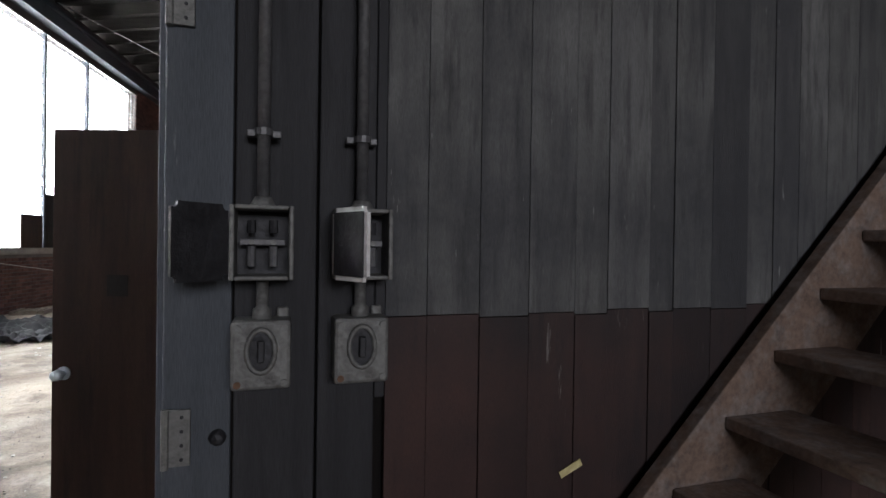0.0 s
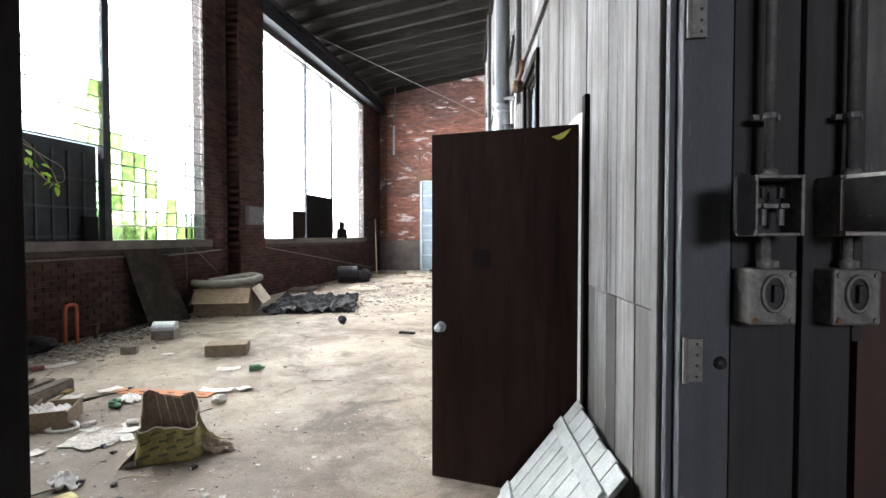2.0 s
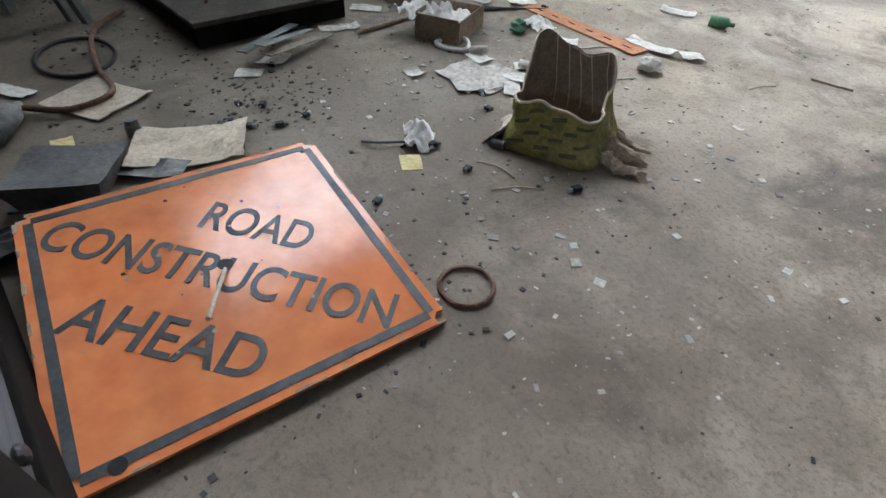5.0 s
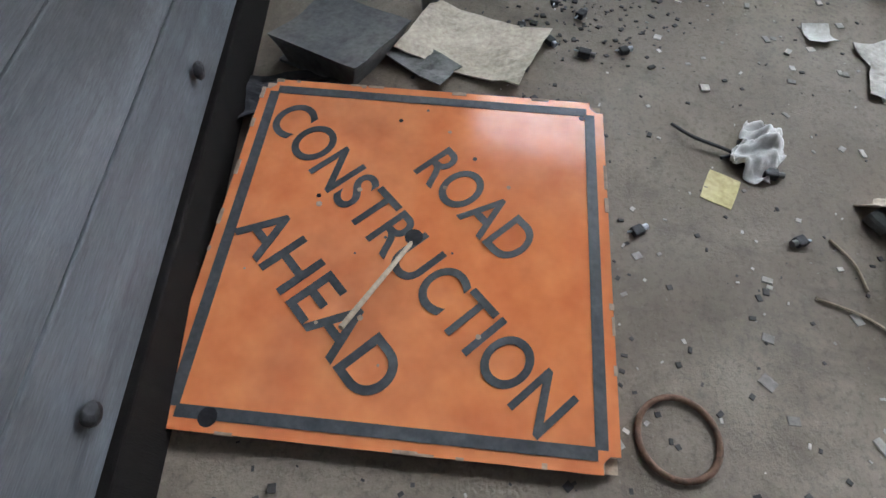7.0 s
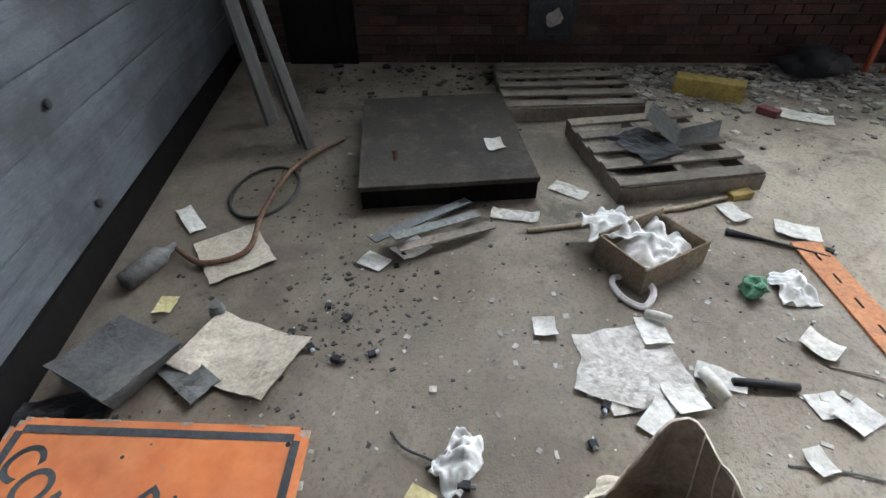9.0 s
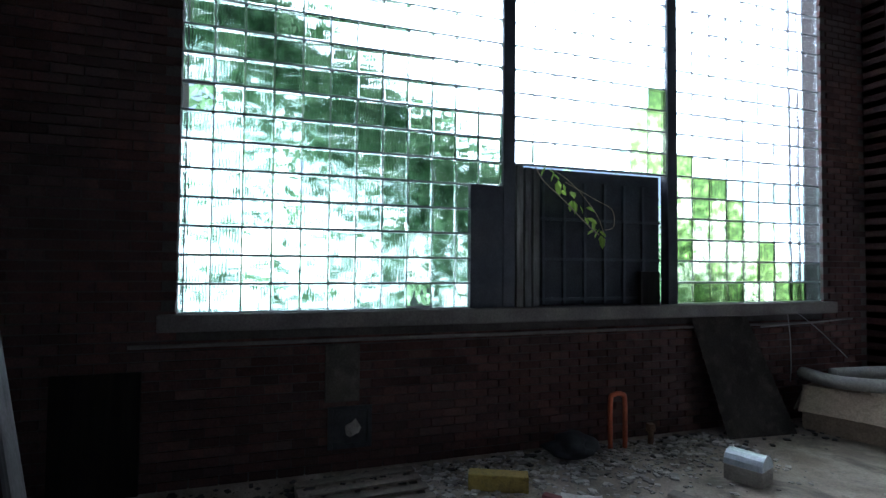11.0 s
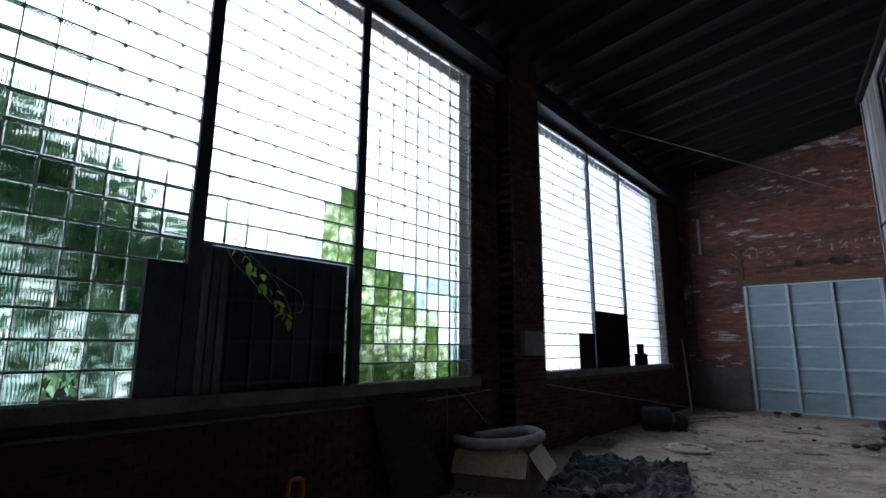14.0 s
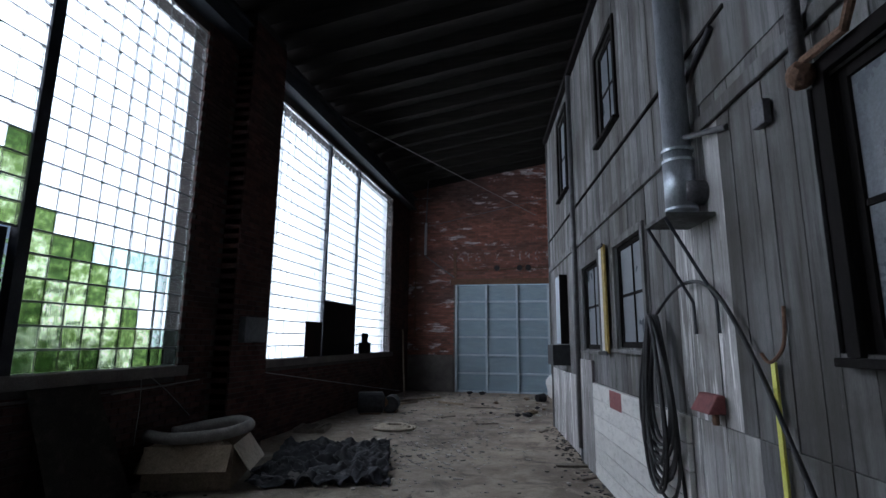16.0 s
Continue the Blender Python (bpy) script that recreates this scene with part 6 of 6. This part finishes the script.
solid("loft_door", "upper boarded loft door with a dark handle bar", "door", B(-0.035, 3.95, 3.45, -0.03, 5.1, 5.3), wood_grey_m, MB)
solid("handle_bar", "dark iron handle bar on the loft door", "handle", T([(-0.06, 4.75, 3.86), (-0.06, 5.25, 3.68)], 0.02, 8), iron_dark_m, MB)
solid("downpipe", "thin dark downpipe up the timber front", "pipe", T([(-0.09, 9.62, 0.2), (-0.09, 9.62, 6.2)], 0.04, 10), conduit_m, MB, smooth=True)
mb = thing("meter_box", "tall steel box with a dark box beneath", "box", MB @ pose(-0.03, 10.95, 1.3))
part("cabinet", B(-0.14, -0.25, 0.42, 0, 0.2, 1.62), galv_m, mb, bevel=0.008)
part("dark_side", B(-0.141, -0.27, 0.42, 0, -0.251, 1.64), black_wood_m, mb)
part("lower_box", B(-0.3, -0.35, 0.05, 0, 0.3, 0.4), iron_dark_m, mb, bevel=0.008)

# ---- small rubble ----
rr_ = random.Random(77)


def rubble(name, label, n, where, smin, smax, mat, flat=0.5):
    out = []
    for _ in range(n):
        x, y = where()
        s = rr_.uniform(smin, smax) * (0.5 + rr_.random())
        out.append(((x, y, s * flat * 0.5), (s, s * rr_.uniform(0.4, 1), s * flat * 0.5), rr_.random() * 3))
    solid(name, label, "debris", flat_pieces(out), mat, kind="stuff")


rubble("plaster_chips", "pale broken chips strewn along the brick wall", 1700, lambda: (-5.75 + abs(rr_.gauss(0, 0.5)), rr_.uniform(7.2, 10.6)), 0.006, 0.028, rubble_m)
rubble("plaster_chips", "pale chips and grit on the open floor", 700, lambda: (rr_.uniform(-5.5, 0.3), rr_.uniform(5.0, 20.0)), 0.003, 0.012, rubble_m)
rubble("plaster_chips", "pale chips beyond the tarpaulin", 560, lambda: (rr_.gauss(-2.7, 0.7), rr_.gauss(14.6, 1.5)), 0.008, 0.03, rubble_m)
rubble("plaster_chips", "broken plaster strewn before the end wall", 350, lambda: (rr_.uniform(-5.4, -0.4), rr_.uniform(17.0, 23.8)), 0.01, 0.045, rubble_m)
rubble("scrap_bits", "dark grit and scrap in the corner", 800, lambda: (rr_.uniform(-5.7, -1.2), 4.75 + abs(rr_.gauss(0, 0.8))), 0.002, 0.008, dark_bits_m)
rubble("scrap_bits", "dark scrap along the brick wall", 400, lambda: (-5.75 + abs(rr_.gauss(0, 0.3)), rr_.uniform(4.9, 12.0)), 0.006, 0.03, dark_bits_m)
rubble("scrap_bits", "small metal bits near the sign", 70, lambda: (rr_.gauss(-2.95, 0.2), rr_.gauss(5.65, 0.18)), 0.003, 0.009, dark_bits_m)
rubble("scrap_bits", "dark metal scrap and screws by the cardboard", 110, lambda: (rr_.gauss(-2.75, 0.16), rr_.gauss(5.6, 0.16)), 0.002, 0.008, dark_bits_m)
rubble("plaster_chips", "pale splinters and grit round the sign", 420, lambda: (rr_.uniform(-3.4, -0.6), rr_.uniform(5.2, 7.6)), 0.0015, 0.006, rubble_m)
rubble("plaster_chips", "tiny wood splinters on the floor", 120, lambda: (rr_.uniform(-3.0, -0.8), rr_.uniform(5.5, 7.4)), 0.006, 0.014, rubble_m, 0.25)
rubble("scrap_bits", "dark grit on the open floor", 900, lambda: (rr_.uniform(-4.5, 0.2), rr_.uniform(5.2, 10.0)), 0.0015, 0.006, dark_bits_m)
rubble("litter_bits", "dirt and litter along the timber wall foot", 500, lambda: ((lambda v: ((0.985 - 0.137 * v) - abs(rr_.gauss(0, 0.22)), 5.01 + 0.99 * v))(rr_.uniform(2, 12.5))), 0.006, 0.025, dark_bits_m)

# ---- brickwork ----
def brick_field(u0, u1, z0, z1, holes, lu=0.225, lz=0.079):
    out, j, z = [], 0, z0
    while z < z1 - 0.02:
        u = u0 - (lu / 2 if j % 2 else 0)
        while u < u1 - 0.02:
            a, b = max(u, u0), min(u + lu - 0.012, u1)
            if b - a > 0.03 and not any(h0 < (a + b) / 2 < h1 and g0 < z + lz / 2 < g1 for h0, h1, g0, g1 in holes):
                out.append((a, b, z, z + lz - 0.012))
            u += lu
        z += lz
        j += 1
    return out


random.seed(9)
wh = [(W1[0] - 0.05, W1[1] + 0.05, 1.2, 6.65), (W2[0] - 0.05, W2[1] + 0.05, 1.2, 6.65), (13.3, 14.3, 0, 8)]
near, far = [], []
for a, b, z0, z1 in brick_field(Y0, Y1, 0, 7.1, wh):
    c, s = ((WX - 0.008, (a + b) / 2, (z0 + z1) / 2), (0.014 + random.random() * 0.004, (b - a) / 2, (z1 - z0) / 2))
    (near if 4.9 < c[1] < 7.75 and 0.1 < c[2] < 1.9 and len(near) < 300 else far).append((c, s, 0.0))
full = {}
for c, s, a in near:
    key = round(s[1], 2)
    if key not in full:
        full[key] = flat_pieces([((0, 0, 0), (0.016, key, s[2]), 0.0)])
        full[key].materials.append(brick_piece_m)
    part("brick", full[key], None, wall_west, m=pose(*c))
tagged(part("bricks", flat_pieces(far), brick_dark_m, wall_west), kind="stuff")
north = []
for a, b, z0, z1 in brick_field(-6.2, 0.5, 0, 8.4, [(GX0 - 0.1, GX1 + 0.1, 0, GZ + 0.1), (-6.2, GX0, 0, 1.22)]):
    if z1 < roof_z(a) + 0.25:
        north.append((((a + b) / 2, Y1 + 0.008, (z0 + z1) / 2), ((b - a) / 2, 0.014 + random.random() * 0.004, (z1 - z0) / 2), 0.0))
tagged(part("bricks", flat_pieces(north), brick_m, bpy.data.objects["wall_north"]), kind="stuff")

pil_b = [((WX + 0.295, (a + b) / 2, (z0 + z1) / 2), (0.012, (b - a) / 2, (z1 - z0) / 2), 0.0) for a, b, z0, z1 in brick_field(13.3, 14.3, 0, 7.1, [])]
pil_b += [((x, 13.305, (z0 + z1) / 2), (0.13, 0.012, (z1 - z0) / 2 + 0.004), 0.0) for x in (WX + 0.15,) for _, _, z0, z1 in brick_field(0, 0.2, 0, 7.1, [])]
tagged(part("bricks", flat_pieces(pil_b), brick_dark_m, pil), kind="stuff")
